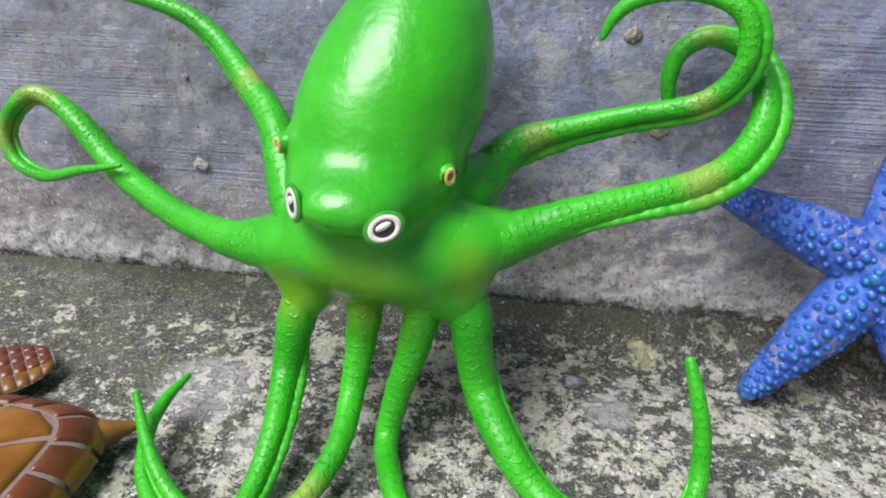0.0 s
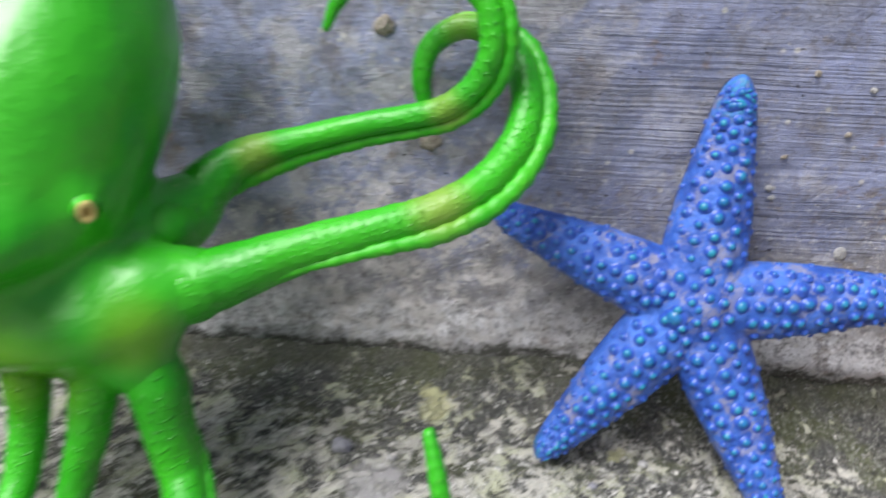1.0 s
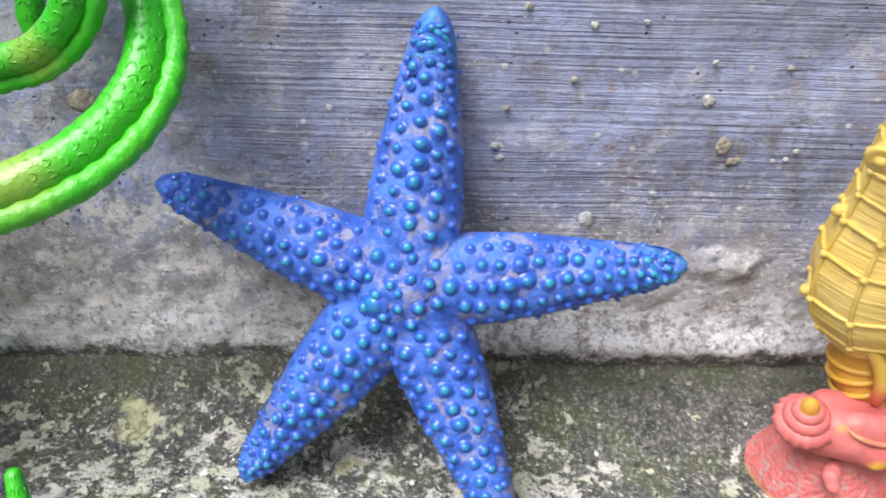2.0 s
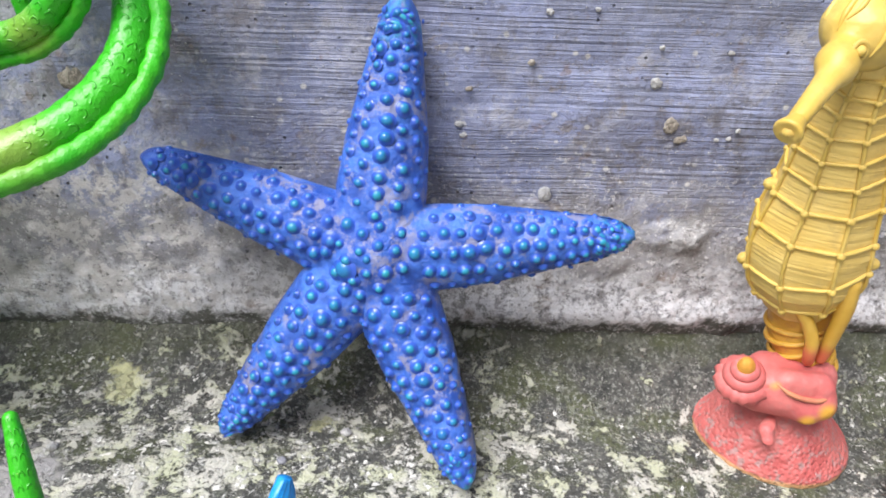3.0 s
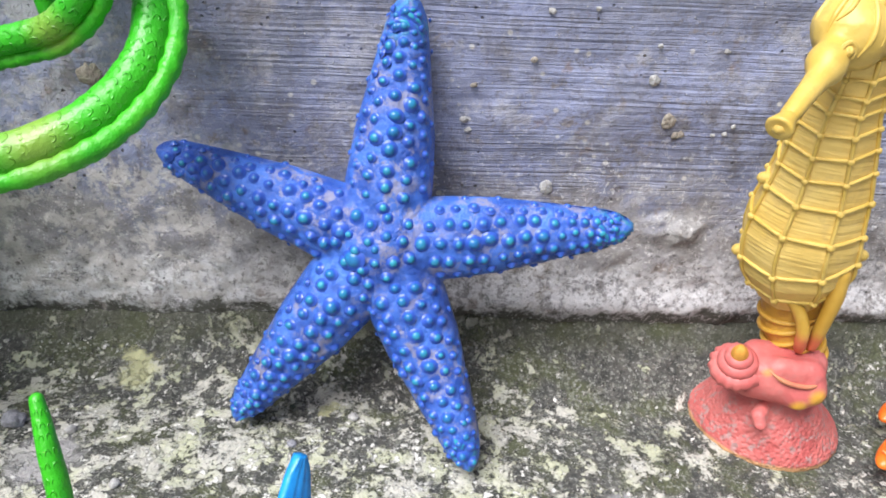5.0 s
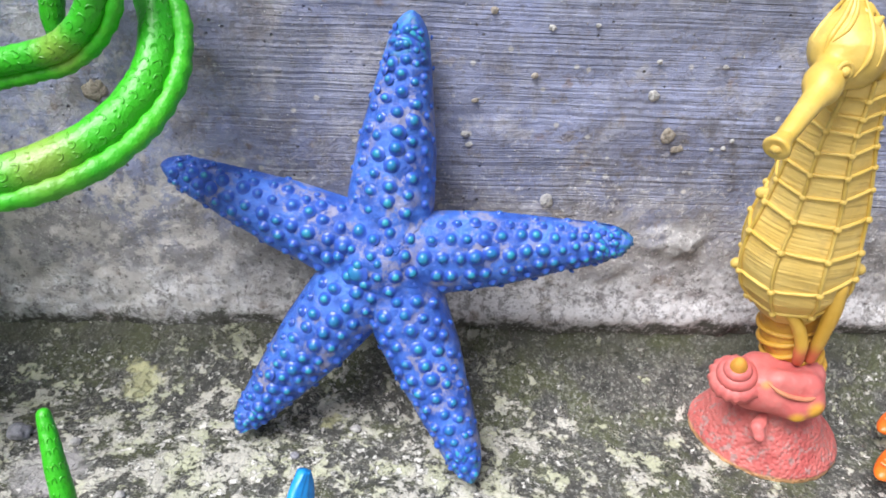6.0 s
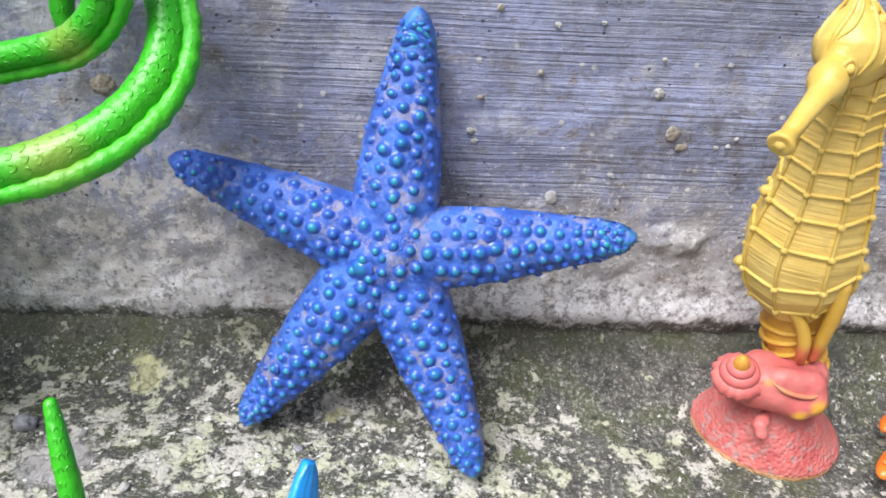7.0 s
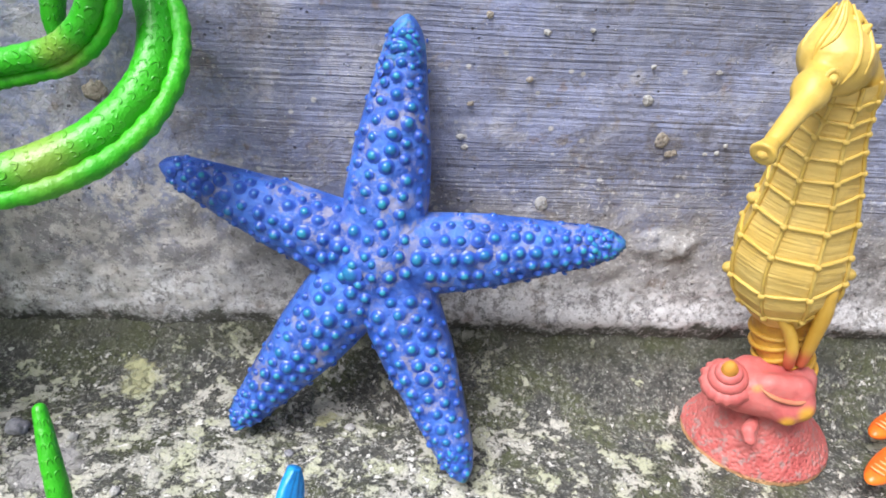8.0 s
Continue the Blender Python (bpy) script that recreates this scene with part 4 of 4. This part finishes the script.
part("body", bm, M_BLUE, starfish)

knob = dome_mesh("knob", M_KNOB, 5, 12, True)
knob_plain = dome_mesh("knob_plain", M_KNOB_PLAIN, 5, 12, True)
rnd = random.Random(4)


def add_knob(p2, r, tall=1.0, long=1.0, plain=False):
    p2 = np.array(p2)
    e = 0.0012
    h, lf = star_height(np.array([p2, p2 + (e, 0), p2 - (e, 0), p2 + (0, e), p2 - (0, e)]))
    z = h + lf
    n = Vector((-(z[1] - z[2]) / (2 * e), -(z[3] - z[4]) / (2 * e), 1)).normalized()
    ob = part("knob", knob_plain if plain else knob, M_KNOB, starfish)
    n = (n + Vector((rnd.uniform(-0.1, 0.1), rnd.uniform(-0.1, 0.1), 0))).normalized()
    m = basis((p2[0], p2[1], z[0] + 0.0004), n, (rnd.uniform(-1, 1) * (long - 1) + 0.1, 1, 0.05), (r * long, r * rnd.uniform(0.88, 1.12), r * tall))
    ob.matrix_basis = star_pose @ m


for i, (way, length, lift) in enumerate(arm_info):
    side = np.array((-way[1], way[0]))
    at = 0.013 + 0.001 * rnd.random()
    row = 0
    while at < length * 0.97:
        q = at / length
        w = float(arm_width(i, np.array(q)))
        size = np.interp(q, [0.1, 0.5, 0.85, 1], [0.00142, 0.00140, 0.00112, 0.00085])
        for u, s_r in ((0.02, 1.14), (0.43, 0.96), (-0.43, 0.96), (0.76, 0.82), (-0.76, 0.82), (0.93, 0.58), (-0.93, 0.58)):
            if abs(u) > 0.6 and w < 0.0044 or abs(u) > 0.9 and row % 2:
                continue
            shift = (0.0031 if abs(u) in (0.43, 0.93) else 0.0) + rnd.uniform(-0.0006, 0.0006)
            off = u * w + rnd.uniform(-0.0006, 0.0006)
            p = way * (at + shift) + side * off
            if (at + shift) * math.tan(radians(35)) < abs(off) or at + shift > length * 0.945:
                continue
            add_knob(p, size * s_r * rnd.uniform(0.76, 1.12), 0.66 if abs(u) > 0.8 else rnd.uniform(0.84, 1.08), rnd.uniform(1.0, 1.12), abs(u) > 0.6 or rnd.random() < (0.08, 0.05, 0.12, 0.10, 0.5)[i])
        at += rnd.uniform(0.0053, 0.0059) * (1.0 if q < 0.7 else 0.78)
        row += 1
for i, (way, length, lift) in enumerate(arm_info):   # wrinkles and worm-like ridges on the tips
    side = np.array((-way[1], way[0]))
    for k in range((9, 12, 4, 4, 0)[i]):
        at = length * rnd.uniform(0.84, 0.955)
        w = float(arm_width(i, np.array(at / length)))
        p = way * at + side * rnd.uniform(-0.7, 0.7) * w
        add_knob(p, rnd.uniform(0.0005, 0.0009), 0.8, rnd.uniform(1.2, 2.6))
for k in range(18):   # the crowded middle
    a, rr = k * 2.4, 0.0031 * math.sqrt(k)
    add_knob((rr * math.cos(a) - 0.001, rr * math.sin(a)), rnd.uniform(0.0011, 0.0017))
add_knob((-0.0078, -0.0040), 0.0027, 0.7)


# ---- the seahorse ----
seahorse = thing("toy_seahorse", "yellow rubber toy seahorse on a coral-red shell base", "toy seahorse")
S_AXIS = [(0.28568, 0.24, 0.1452), (0.28698, 0.242, 0.1387), (0.28878, 0.246, 0.1271), (0.294, 0.252, 0.1044), (0.2959, 0.255, 0.0857), (0.2993, 0.257, 0.0731), (0.303, 0.259, 0.0608)]
S_RAD = [0.00764, 0.0081, 0.01008, 0.01422, 0.01742, 0.01695, 0.01102]
sc, sr = smooth_path(S_AXIS, S_RAD, 24)
face_way = np.array((-0.42, -1.0, 0.0))
face_way /= np.linalg.norm(face_way)
st, sd, ss = frames_along(sc, face_way)
corner = [radians(22.5 + 45 * k) for k in range(8)]


def octagon(k, grow, a):
    """A point of the eight-sided body at section k and angle a."""
    rel = ((a + radians(22.5)) % radians(45)) - radians(22.5)
    flat = math.cos(radians(22.5)) / math.cos(rel)
    rr = sr[k] * grow * (0.35 + 0.65 * flat)
    return sc[k] + (sd[k] * math.cos(a) * 0.95 + ss[k] * math.sin(a)) * rr


verts, faces = [], []
SEG = 48
for k in range(len(sc)):
    verts.extend(octagon(k, 1.0, 2 * math.pi * i / SEG) for i in range(SEG))
for k in range(len(sc) - 1):
    for i in range(SEG):
        faces.append((k * SEG + i, k * SEG + (i + 1) % SEG, (k + 1) * SEG + (i + 1) % SEG, (k + 1) * SEG + i))
faces.append(tuple(range((len(sc) - 1) * SEG, len(sc) * SEG)))
part("torso", mesh_of("torso", verts, faces, M_RIBBED), M_RIBBED, seahorse)


def rod(name, pts, r, mat, parent, n=2, segs=8):
    me, *_ = tube_mesh(name, pts, [r] * len(pts) if np.isscalar(r) else r, mat, (0.13, 0.31, 0.94), segs, 0, n)
    return part(name, me, mat, parent)


wart = dome_mesh("wart", M_YELLOW, 4, 10)
RING_Z = (0.1400, 0.1355, 0.1310, 0.1250, 0.1186, 0.1110, 0.1015, 0.0908, 0.0784, 0.0672)
ring_at = [int(np.argmin(np.abs(sc[:, 2] - z))) for z in RING_Z]
for k in ring_at:
    rr = 0.00066 if sr[k] > 0.0135 else 0.00055
    rod("ring", [octagon(k, 1.012, 2 * math.pi * i / 24) - st[k] * 0.0003 * abs(math.sin(4 * 2 * math.pi * i / 24 + 1.57)) for i in range(25)], rr, M_YELLOW, seahorse, 2)
    for a in corner:
        p = octagon(k, 1.03, a)
        ob = part("wart", wart, M_YELLOW, seahorse)
        ob.matrix_basis = basis(p, p - sc[k], (0.1, 0.2, 1), (rr * 1.9, rr * 1.9, rr * 1.9))
for a in corner:
    rod("ridge", [octagon(k, 1.015, a) for k in range(1, len(sc), 9)], 0.00062, M_YELLOW, seahorse, 3)
for a, k in ((radians(80), ring_at[8]), (radians(86), ring_at[6]), (radians(-84), ring_at[8])):   # larger side studs
    p = octagon(k, 1.04, a)
    ob = part("stud", wart, M_YELLOW, seahorse)
    ob.matrix_basis = basis(p, p - sc[k], (0.1, 0.2, 1), (0.0021, 0.0021, 0.0026))

head_c = (0.2794, 0.237, 0.1503)
head_f = blend([
    ellipsoid_f((0.2790, 0.2372, 0.1486), ((0.84, -0.54, 0.1), (0.54, 0.84, 0), (0, 0, 1)), (0.0088, 0.0092, 0.0088)),
    capsule_f((0.2785, 0.2376, 0.1520), (0.2775, 0.2384, 0.1612), 0.0074, 0.0016),
    ellipsoid_f((0.2708, 0.2290, 0.1432), AXES3, (0.0046, 0.0048, 0.0052)),
    capsule_f((0.2694, 0.2265, 0.1419), (0.2552, 0.212, 0.1323), 0.0030, 0.0020),
    capsule_f((0.2851, 0.242, 0.1474), (0.2891, 0.243, 0.14), 0.0070, 0.0082),
], 0.0035)
head = part("head", blob_mesh("seahorse_head", head_c, head_f, 0.05, M_YELLOW, 6, (150, 0.0008)), M_YELLOW, seahorse)
me, *_ = tube_mesh("snout_tip", [(0.25729, 0.21413, 0.13371), (0.25608, 0.2129, 0.13289), (0.25501, 0.21181, 0.13217), (0.25463, 0.21142, 0.13191), (0.25456, 0.21135, 0.13187)], [0.0021, 0.0027, 0.0033, 0.0028, 0.0006], M_YELLOW, (0, 0.3, 1), 24, 0, 4)
part("snout_tip", me, M_YELLOW, head)


def on_head(p):
    """Where a line from the open side meets the skin of the head."""
    way = np.array((0.49, 0.85, -0.19))
    line = np.array(p) + np.linspace(-0.03, 0.03, 600)[:, None] * way
    inside = np.nonzero(head_f(line) < 0)[0]
    return line[inside[0]] if len(inside) else np.array(p)


def add_sea_eye(place, aim):
    eye = part("eye", ring_mesh("seahorse_eye", 0.75, 0.28, M_YELLOW, 24, 8), M_YELLOW, head)
    eye.matrix_basis = basis(place, aim, (0, 0, 1), (0.0023, 0.0026, 0.0020))
    ball = part("eyeball", dome_mesh("seahorse_eyeball", M_YELLOW, 5, 14), M_YELLOW, eye)
    ball.matrix_basis = Matrix.Diagonal((0.55, 0.55, 0.8, 1))


add_sea_eye(on_head((0.2742, 0.2278, 0.1464)), (0.10, -0.98, 0.10))
for p, q, r in (((0.2765, 0.2390, 0.1590), (0.2760, 0.2393, 0.1608), 0.0019),
                ((0.2780, 0.2380, 0.1600), (0.2775, 0.2383, 0.1624), 0.0020),
                ((0.2800, 0.2366, 0.1590), (0.2800, 0.2366, 0.1606), 0.0020),
                ((0.2820, 0.2352, 0.1565), (0.2829, 0.2346, 0.1580), 0.0022),
                ((0.2850, 0.2340, 0.1525), (0.2862, 0.2332, 0.1536), 0.0022)):
    rod("crest_spine", [p, tuple((np.array(p) + np.array(q)) / 2), q], [r, r * 0.72, r * 0.3], M_YELLOW, head, 3, 10)


def head_line(points, r):
    """A raised ridge that follows the skin of the head."""
    rod("brow", [tuple(on_head(p)) for p in points], [r * 0.5] + [r] * (len(points) - 2) + [r * 0.4], M_YELLOW, head, 5, 12)


# fluted plates that run from the crown down to the brow and cheek
for points, r in (([(0.2757, 0.2394, 0.1618), (0.2738, 0.2406, 0.1572), (0.2722, 0.2416, 0.1520), (0.2722, 0.2416, 0.1470)], 0.0010),
                  ([(0.2768, 0.2388, 0.1624), (0.2764, 0.2390, 0.1570), (0.2752, 0.2398, 0.1520), (0.2748, 0.2400, 0.1480)], 0.0012),
                  ([(0.2776, 0.2382, 0.1622), (0.2782, 0.2378, 0.1580), (0.2776, 0.2382, 0.1540), (0.2758, 0.2394, 0.1508)], 0.0010),
                  ([(0.2788, 0.2374, 0.1620), (0.2808, 0.2362, 0.1580), (0.2826, 0.2350, 0.1530), (0.2830, 0.2348, 0.1480), (0.2816, 0.2356, 0.1436)], 0.0011),
                  ([(0.2805, 0.2364, 0.1606), (0.2832, 0.2346, 0.1568), (0.2850, 0.2334, 0.1520), (0.2850, 0.2334, 0.1470)], 0.0010)):
    head_line(points, r * 0.62)

TAIL = [(0.3055, 0.26, 0.0636), (0.3055, 0.26, 0.0531), (0.3075, 0.259, 0.0455), (0.312, 0.258, 0.0379), (0.3179, 0.258, 0.0293)]
me, tc, tr, td, tsd = tube_mesh("tail", TAIL, [0.0120, 0.0096, 0.0088, 0.0078, 0.0066], M_TAIL, (0, -1, 0), 24, 0, 6)
tail = part("tail", me, M_TAIL, seahorse, "orange ringed tail")
for k in range(6, len(tc) - 2, 3):
    lean = [tc[k] + (td[k] * math.cos(2 * math.pi * i / 20) + tsd[k] * math.sin(2 * math.pi * i / 20)) * tr[k] * 1.0 + np.array((0, 0, 0.0016)) * -math.sin(2 * math.pi * i / 20) for i in range(21)]
    rod("tail_ring", lean, 0.0009, M_TAIL, tail, 2)
rod("fin_prong", [(0.3062, 0.244, 0.0768), (0.3078, 0.2445, 0.068), (0.3086, 0.246, 0.0587), (0.3097, 0.248, 0.0505), (0.3100, 0.249, 0.0455)], [0.0027, 0.0026, 0.0023, 0.0021, 0.0017], M_PRONG, seahorse, 5, 14)
rod("fin_prong", [(0.2966, 0.248, 0.0645), (0.3008, 0.2475, 0.0590), (0.3036, 0.247, 0.0530), (0.3046, 0.2475, 0.0480), (0.3060, 0.249, 0.0445)], [0.0022, 0.0021, 0.0021, 0.0020, 0.0018], M_PRONG, seahorse, 5, 12)

base = part("base", blob_mesh("seahorse_base", (0.3085, 0.2580, 0.018), blend([
    ellipsoid_f((0.3120, 0.2640, 0.0012), AXES3, (0.0272, 0.0270, 0.0105)),
    ellipsoid_f((0.3095, 0.2600, 0.0060), AXES3, (0.0215, 0.0200, 0.0165)),
    ellipsoid_f((0.3080, 0.2580, 0.0180), AXES3, (0.0150, 0.0120, 0.0150)),
    capsule_f((0.2960, 0.2540, 0.0365), (0.3130, 0.2520, 0.0362), 0.0060, 0.0062),
    capsule_f((0.2935, 0.249, 0.0330), (0.3095, 0.2455, 0.0320), 0.0080, 0.0076),
    capsule_f((0.2985, 0.2440, 0.0398), (0.3105, 0.2440, 0.0388), 0.0034, 0.0034),
    capsule_f((0.3050, 0.2420, 0.0303), (0.3060, 0.2405, 0.0297), 0.0034, 0.0030),
    capsule_f((0.3095, 0.2430, 0.0330), (0.3115, 0.2412, 0.0326), 0.0030, 0.0024),
    capsule_f((0.2953, 0.2405, 0.0222), (0.2957, 0.2385, 0.02), 0.0026, 0.0020),
], 0.0032), 0.06, M_RED, 7, (300, 0.0008), True), M_RED, seahorse, "coral-red pebbled base")
rod("shell_lip", [(0.2950, 0.2425, 0.0394), (0.2985, 0.2402, 0.0377), (0.3035, 0.2392, 0.0366), (0.3085, 0.2392, 0.0364), (0.3125, 0.2412, 0.0372)], [0.0004, 0.0008, 0.0009, 0.0008, 0.0004], M_LIP, base, 6, 8)
shell_way = Vector((-0.24, -0.32, 0.92)).normalized()
shell_o = Vector((0.2868, 0.2485, 0.0360))
for k, (big, small, out) in enumerate(((0.0056, 0.0032, 0.0), (0.0040, 0.0026, 0.0034), (0.0025, 0.0021, 0.0062))):
    me = ring_mesh("whorl", big, small, M_RED, 36, 12)
    for v in me.vertices:
        a = math.atan2(v.co.y, v.co.x)
        v.co += v.co.normalized() * 0.0005 * math.cos(a * 16) * (1 if k < 1 else 0)
        v.co.z += 0.0006 * a / math.pi
    me.transform(basis(shell_o + shell_way * out, shell_way))
    part("whorl", me, M_RED, base)
ob = part("shell_tip", dome_mesh("shell_tip", M_SPIRE, 5, 14), M_SPIRE, base, "yellow spire tip")
ob.matrix_basis = basis(shell_o + shell_way * 0.0070, shell_way, (0, 0, 1), (0.0029, 0.0029, 0.0052))


# ---- the turtle ----
turtle = thing("toy_turtle", "brown vinyl toy turtle with scuted shell resting on the ground", "toy turtle")
TC, TA, TB, TH, TYAW = np.array((-0.1680, 0.1195)), 0.0420, 0.0530, 0.0270, 0.0
t_ux, t_uy = np.array((math.cos(TYAW), math.sin(TYAW))), np.array((-math.sin(TYAW), math.cos(TYAW)))


def shell_point(rho, th, up=0.0):
    square = (abs(math.cos(th)) ** 4.6 + abs(math.sin(th)) ** 4.6) ** (-1 / 4.6)
    p = TC + (t_ux * TA * math.cos(th) + t_uy * TB * math.sin(th)) * rho * square
    z = 0.009 + (TH - 0.009) * math.sqrt(max(0.0, 1 - (rho * 0.97) ** 2.2)) + up
    return (p[0], p[1], z)


verts, faces = [], []
RH = [0.0] + [k / 14 for k in range(1, 15)]
for rho in RH:
    verts.extend(shell_point(rho, 2 * math.pi * i / 48) for i in range(48))
rim = [(v[0] + (TC[0] - v[0]) * 0.05, v[1] + (TC[1] - v[1]) * 0.05, 0.004) for v in verts[-48:]]
verts.extend(rim)
for k in range(len(RH)):
    for i in range(48):
        faces.append((k * 48 + i, k * 48 + (i + 1) % 48, (k + 1) * 48 + (i + 1) % 48, (k + 1) * 48 + i))
faces.append(tuple(range(len(verts) - 48, len(verts))))
shell = part("shell", mesh_of("turtle_shell", verts, faces, M_SEAM), M_SEAM, turtle, "brown shell with grey seams")


def scute(r0, r1, a0, a1, mat, lift):
    """One raised plate of the shell, bounded by radius and angle."""
    n, vs, fs = 7, [], []
    steps = (0.0, 0.03, 0.14, 0.5, 0.86, 0.97, 1.0)
    for i in range(n):
        for j in range(n):
            u, v = steps[i], steps[j]
            edge = min(u, 1 - u, v, 1 - v)
            up = lift * min(1.0, (edge / 0.16)) ** 0.5 if edge > 0 else -0.0006
            vs.append(shell_point(r0 + (r1 - r0) * u, a0 + (a1 - a0) * v, up))
    for i in range(n - 1):
        for j in range(n - 1):
            fs.append((i * n + j, (i + 1) * n + j, (i + 1) * n + j + 1, i * n + j + 1))
    part("scute", mesh_of("scute", vs, fs, mat), mat, shell)


gap = 0.017
for k in range(22):
    a0, a1 = 2 * math.pi * k / 22, 2 * math.pi * (k + 1) / 22
    scute(0.775, 1.035, a0 + gap, a1 - gap, M_MARGIN, 0.0013)
for k in range(8):
    a0, a1 = 2 * math.pi * (k - 0.2) / 8, 2 * math.pi * (k + 0.8) / 8
    scute(0.34, 0.75, a0 + gap, a1 - gap, M_AMBER, 0.0016)
for k in range(5):
    a0, a1 = 2 * math.pi * k / 5, 2 * math.pi * (k + 1) / 5
    scute(0.03, 0.315, a0 + 0.05, a1 - 0.05, M_AMBER, 0.0016)
me, *_ = tube_mesh("tail", [(-0.1430, 0.1530, 0.0090), (-0.1375, 0.1590, 0.0090), (-0.1310, 0.1655, 0.0088), (-0.1215, 0.1740, 0.0080)], [0.0085, 0.0080, 0.0056, 0.0014], M_SKIN, (0, 0, 1), 20)
part("tail", me, M_SKIN, turtle)


def flipper(root, tip, width, name="flipper"):
    """A flat paddle with rows of raised scales."""
    a, b = np.array(root), np.array(tip)
    way = (b - a)
    length = np.linalg.norm(way)
    way /= length
    side = np.cross((0, 0, 1), way)
    side /= np.linalg.norm(side)

    def at(u, v, up):
        w = width * math.sqrt(max(0.0, 1 - (abs(2 * u - 0.9) / 1.15) ** 2.5))
        return a + way * length * u + side * v * w + np.array((0, 0, up))
    vs, fs = [], []
    NU, NVV = 16, 10
    for sgn in (1, -1):
        for i in range(NU):
            for j in range(NVV):
                u, v = i / (NU - 1), 2 * j / (NVV - 1) - 1
                vs.append(at(u, v, sgn * 0.0034 * math.sqrt(max(0, 1 - v * v)) * (1 - 0.5 * u)))
    for s0 in (0, NU * NVV):
        for i in range(NU - 1):
            for j in range(NVV - 1):
                f = (s0 + i * NVV + j, s0 + (i + 1) * NVV + j, s0 + (i + 1) * NVV + j + 1, s0 + i * NVV + j + 1)
                fs.append(f if s0 else f[::-1])
    pad = part(name, mesh_of(name, vs, fs, M_SEAM), M_SEAM, turtle)
    rows = 9
    for i in range(rows):
        for j in range(4):
            u0, u1 = 0.06 + 0.935 * i / rows, 0.06 + 0.935 * (i + 0.93) / rows
            v0, v1 = -0.985 + 1.97 * j / 4, -0.985 + 1.97 * (j + 0.92) / 4
            sv, sf = [], []
            for x in range(4):
                for y in range(4):
                    u, v = u0 + (u1 - u0) * (0, 0.07, 0.93, 1)[x], v0 + (v1 - v0) * (0, 0.07, 0.93, 1)[y]
                    edge = 0 < x < 3 and 0 < y < 3
                    sv.append(at(u, v, 0.0034 * math.sqrt(max(0, 1 - v * v)) * (1 - 0.5 * u) + (0.0008 if edge else -0.0001)))
            for x in range(3):
                for y in range(3):
                    sf.append((x * 4 + y, (x + 1) * 4 + y, (x + 1) * 4 + y + 1, x * 4 + y + 1))
            mat = M_SKIN if j == 0 else M_CHESTNUT
            part("scale", mesh_of("scale", sv, sf, mat), mat, pad)


flipper((-0.2160, 0.1720, 0.0085), (-0.1800, 0.2060, 0.0075), 0.0180)
flipper((-0.1500, 0.1150, 0.0060), (-0.0860, 0.1310, 0.0040), 0.0090)


# ---- the blue fin and the orange fins at the edge of the group ----
blue_toy = thing("toy_fin", "bright blue vinyl toy fin with fine ridges standing on the ground", "toy fin")
fin_line = [(0.1515, 0.1830, 0.0560), (0.1512, 0.1810, 0.0520), (0.1502, 0.1740, 0.0420), (0.1485, 0.1640, 0.0280), (0.1465, 0.1540, 0.0120), (0.1450, 0.1480, 0.0000)]
fin_half = [0.0012, 0.0034, 0.0058, 0.0075, 0.0090, 0.0100]
fc, fh = smooth_path(fin_line, fin_half, 6)
fin_wide = np.array((0.45, 0.80, 0.35))
ft = np.gradient(fc, axis=0)
ft /= np.linalg.norm(ft, axis=1)[:, None]
verts, faces = [], []
for k in range(len(fc)):
    w = fin_wide - ft[k] * (fin_wide @ ft[k])
    w /= np.linalg.norm(w)
    nrm = np.cross(ft[k], w)
    for i in range(32):
        a = 2 * math.pi * i / 32
        groove = 0.00022 * math.cos(math.cos(a) * 22)
        th = 0.0016 + 0.0006 * min(1, k / 20)
        verts.append(fc[k] + w * fh[k] * math.cos(a) + nrm * math.copysign(abs(math.sin(a)) ** 0.7, math.sin(a)) * (th + groove))
for k in range(len(fc) - 1):
    for i in range(32):
        faces.append((k * 32 + i, k * 32 + (i + 1) % 32, (k + 1) * 32 + (i + 1) % 32, (k + 1) * 32 + i))
faces.append(tuple(range(32))[::-1])
faces.append(tuple(range((len(fc) - 1) * 32, len(fc) * 32)))
part("fin", mesh_of("fin", verts, faces, M_AZURE), M_AZURE, blue_toy)

orange_toy = thing("toy_fish", "orange vinyl sea toy with pale ridged fins on the ground", "toy fish")


def ridged_fin(tip, root, width):
    a, b = np.array(tip), np.array(root)
    way = (b - a) / np.linalg.norm(b - a)
    side = np.cross((0, 0, 1), way)
    side /= np.linalg.norm(side)
    up = np.cross(way, side)
    f = ellipsoid_f((a + b) / 2, (way, side, up), (np.linalg.norm(b - a) / 2, width, 0.0034))
    fin = part("fin", blob_mesh("ridged_fin", (a + b) / 2, f, 0.03, M_ORANGE, 5), M_ORANGE, orange_toy)
    for k in range(7):
        c = a + way * (0.004 + 0.0026 * k)
        w = width * 0.55
        rod("fin_ridge", [c - side * w * 0.75 + up * 0.0024 + way * 0.0012, c + up * 0.0034, c + side * w * 0.75 + up * 0.0024 + way * 0.0012], 0.0004, M_PINK, fin, 3, 6)


ridged_fin((0.3490, 0.2520, 0.0120), (0.3720, 0.2660, 0.0120), 0.0046)
ridged_fin((0.3360, 0.2300, 0.0110), (0.3620, 0.2480, 0.0130), 0.0050)
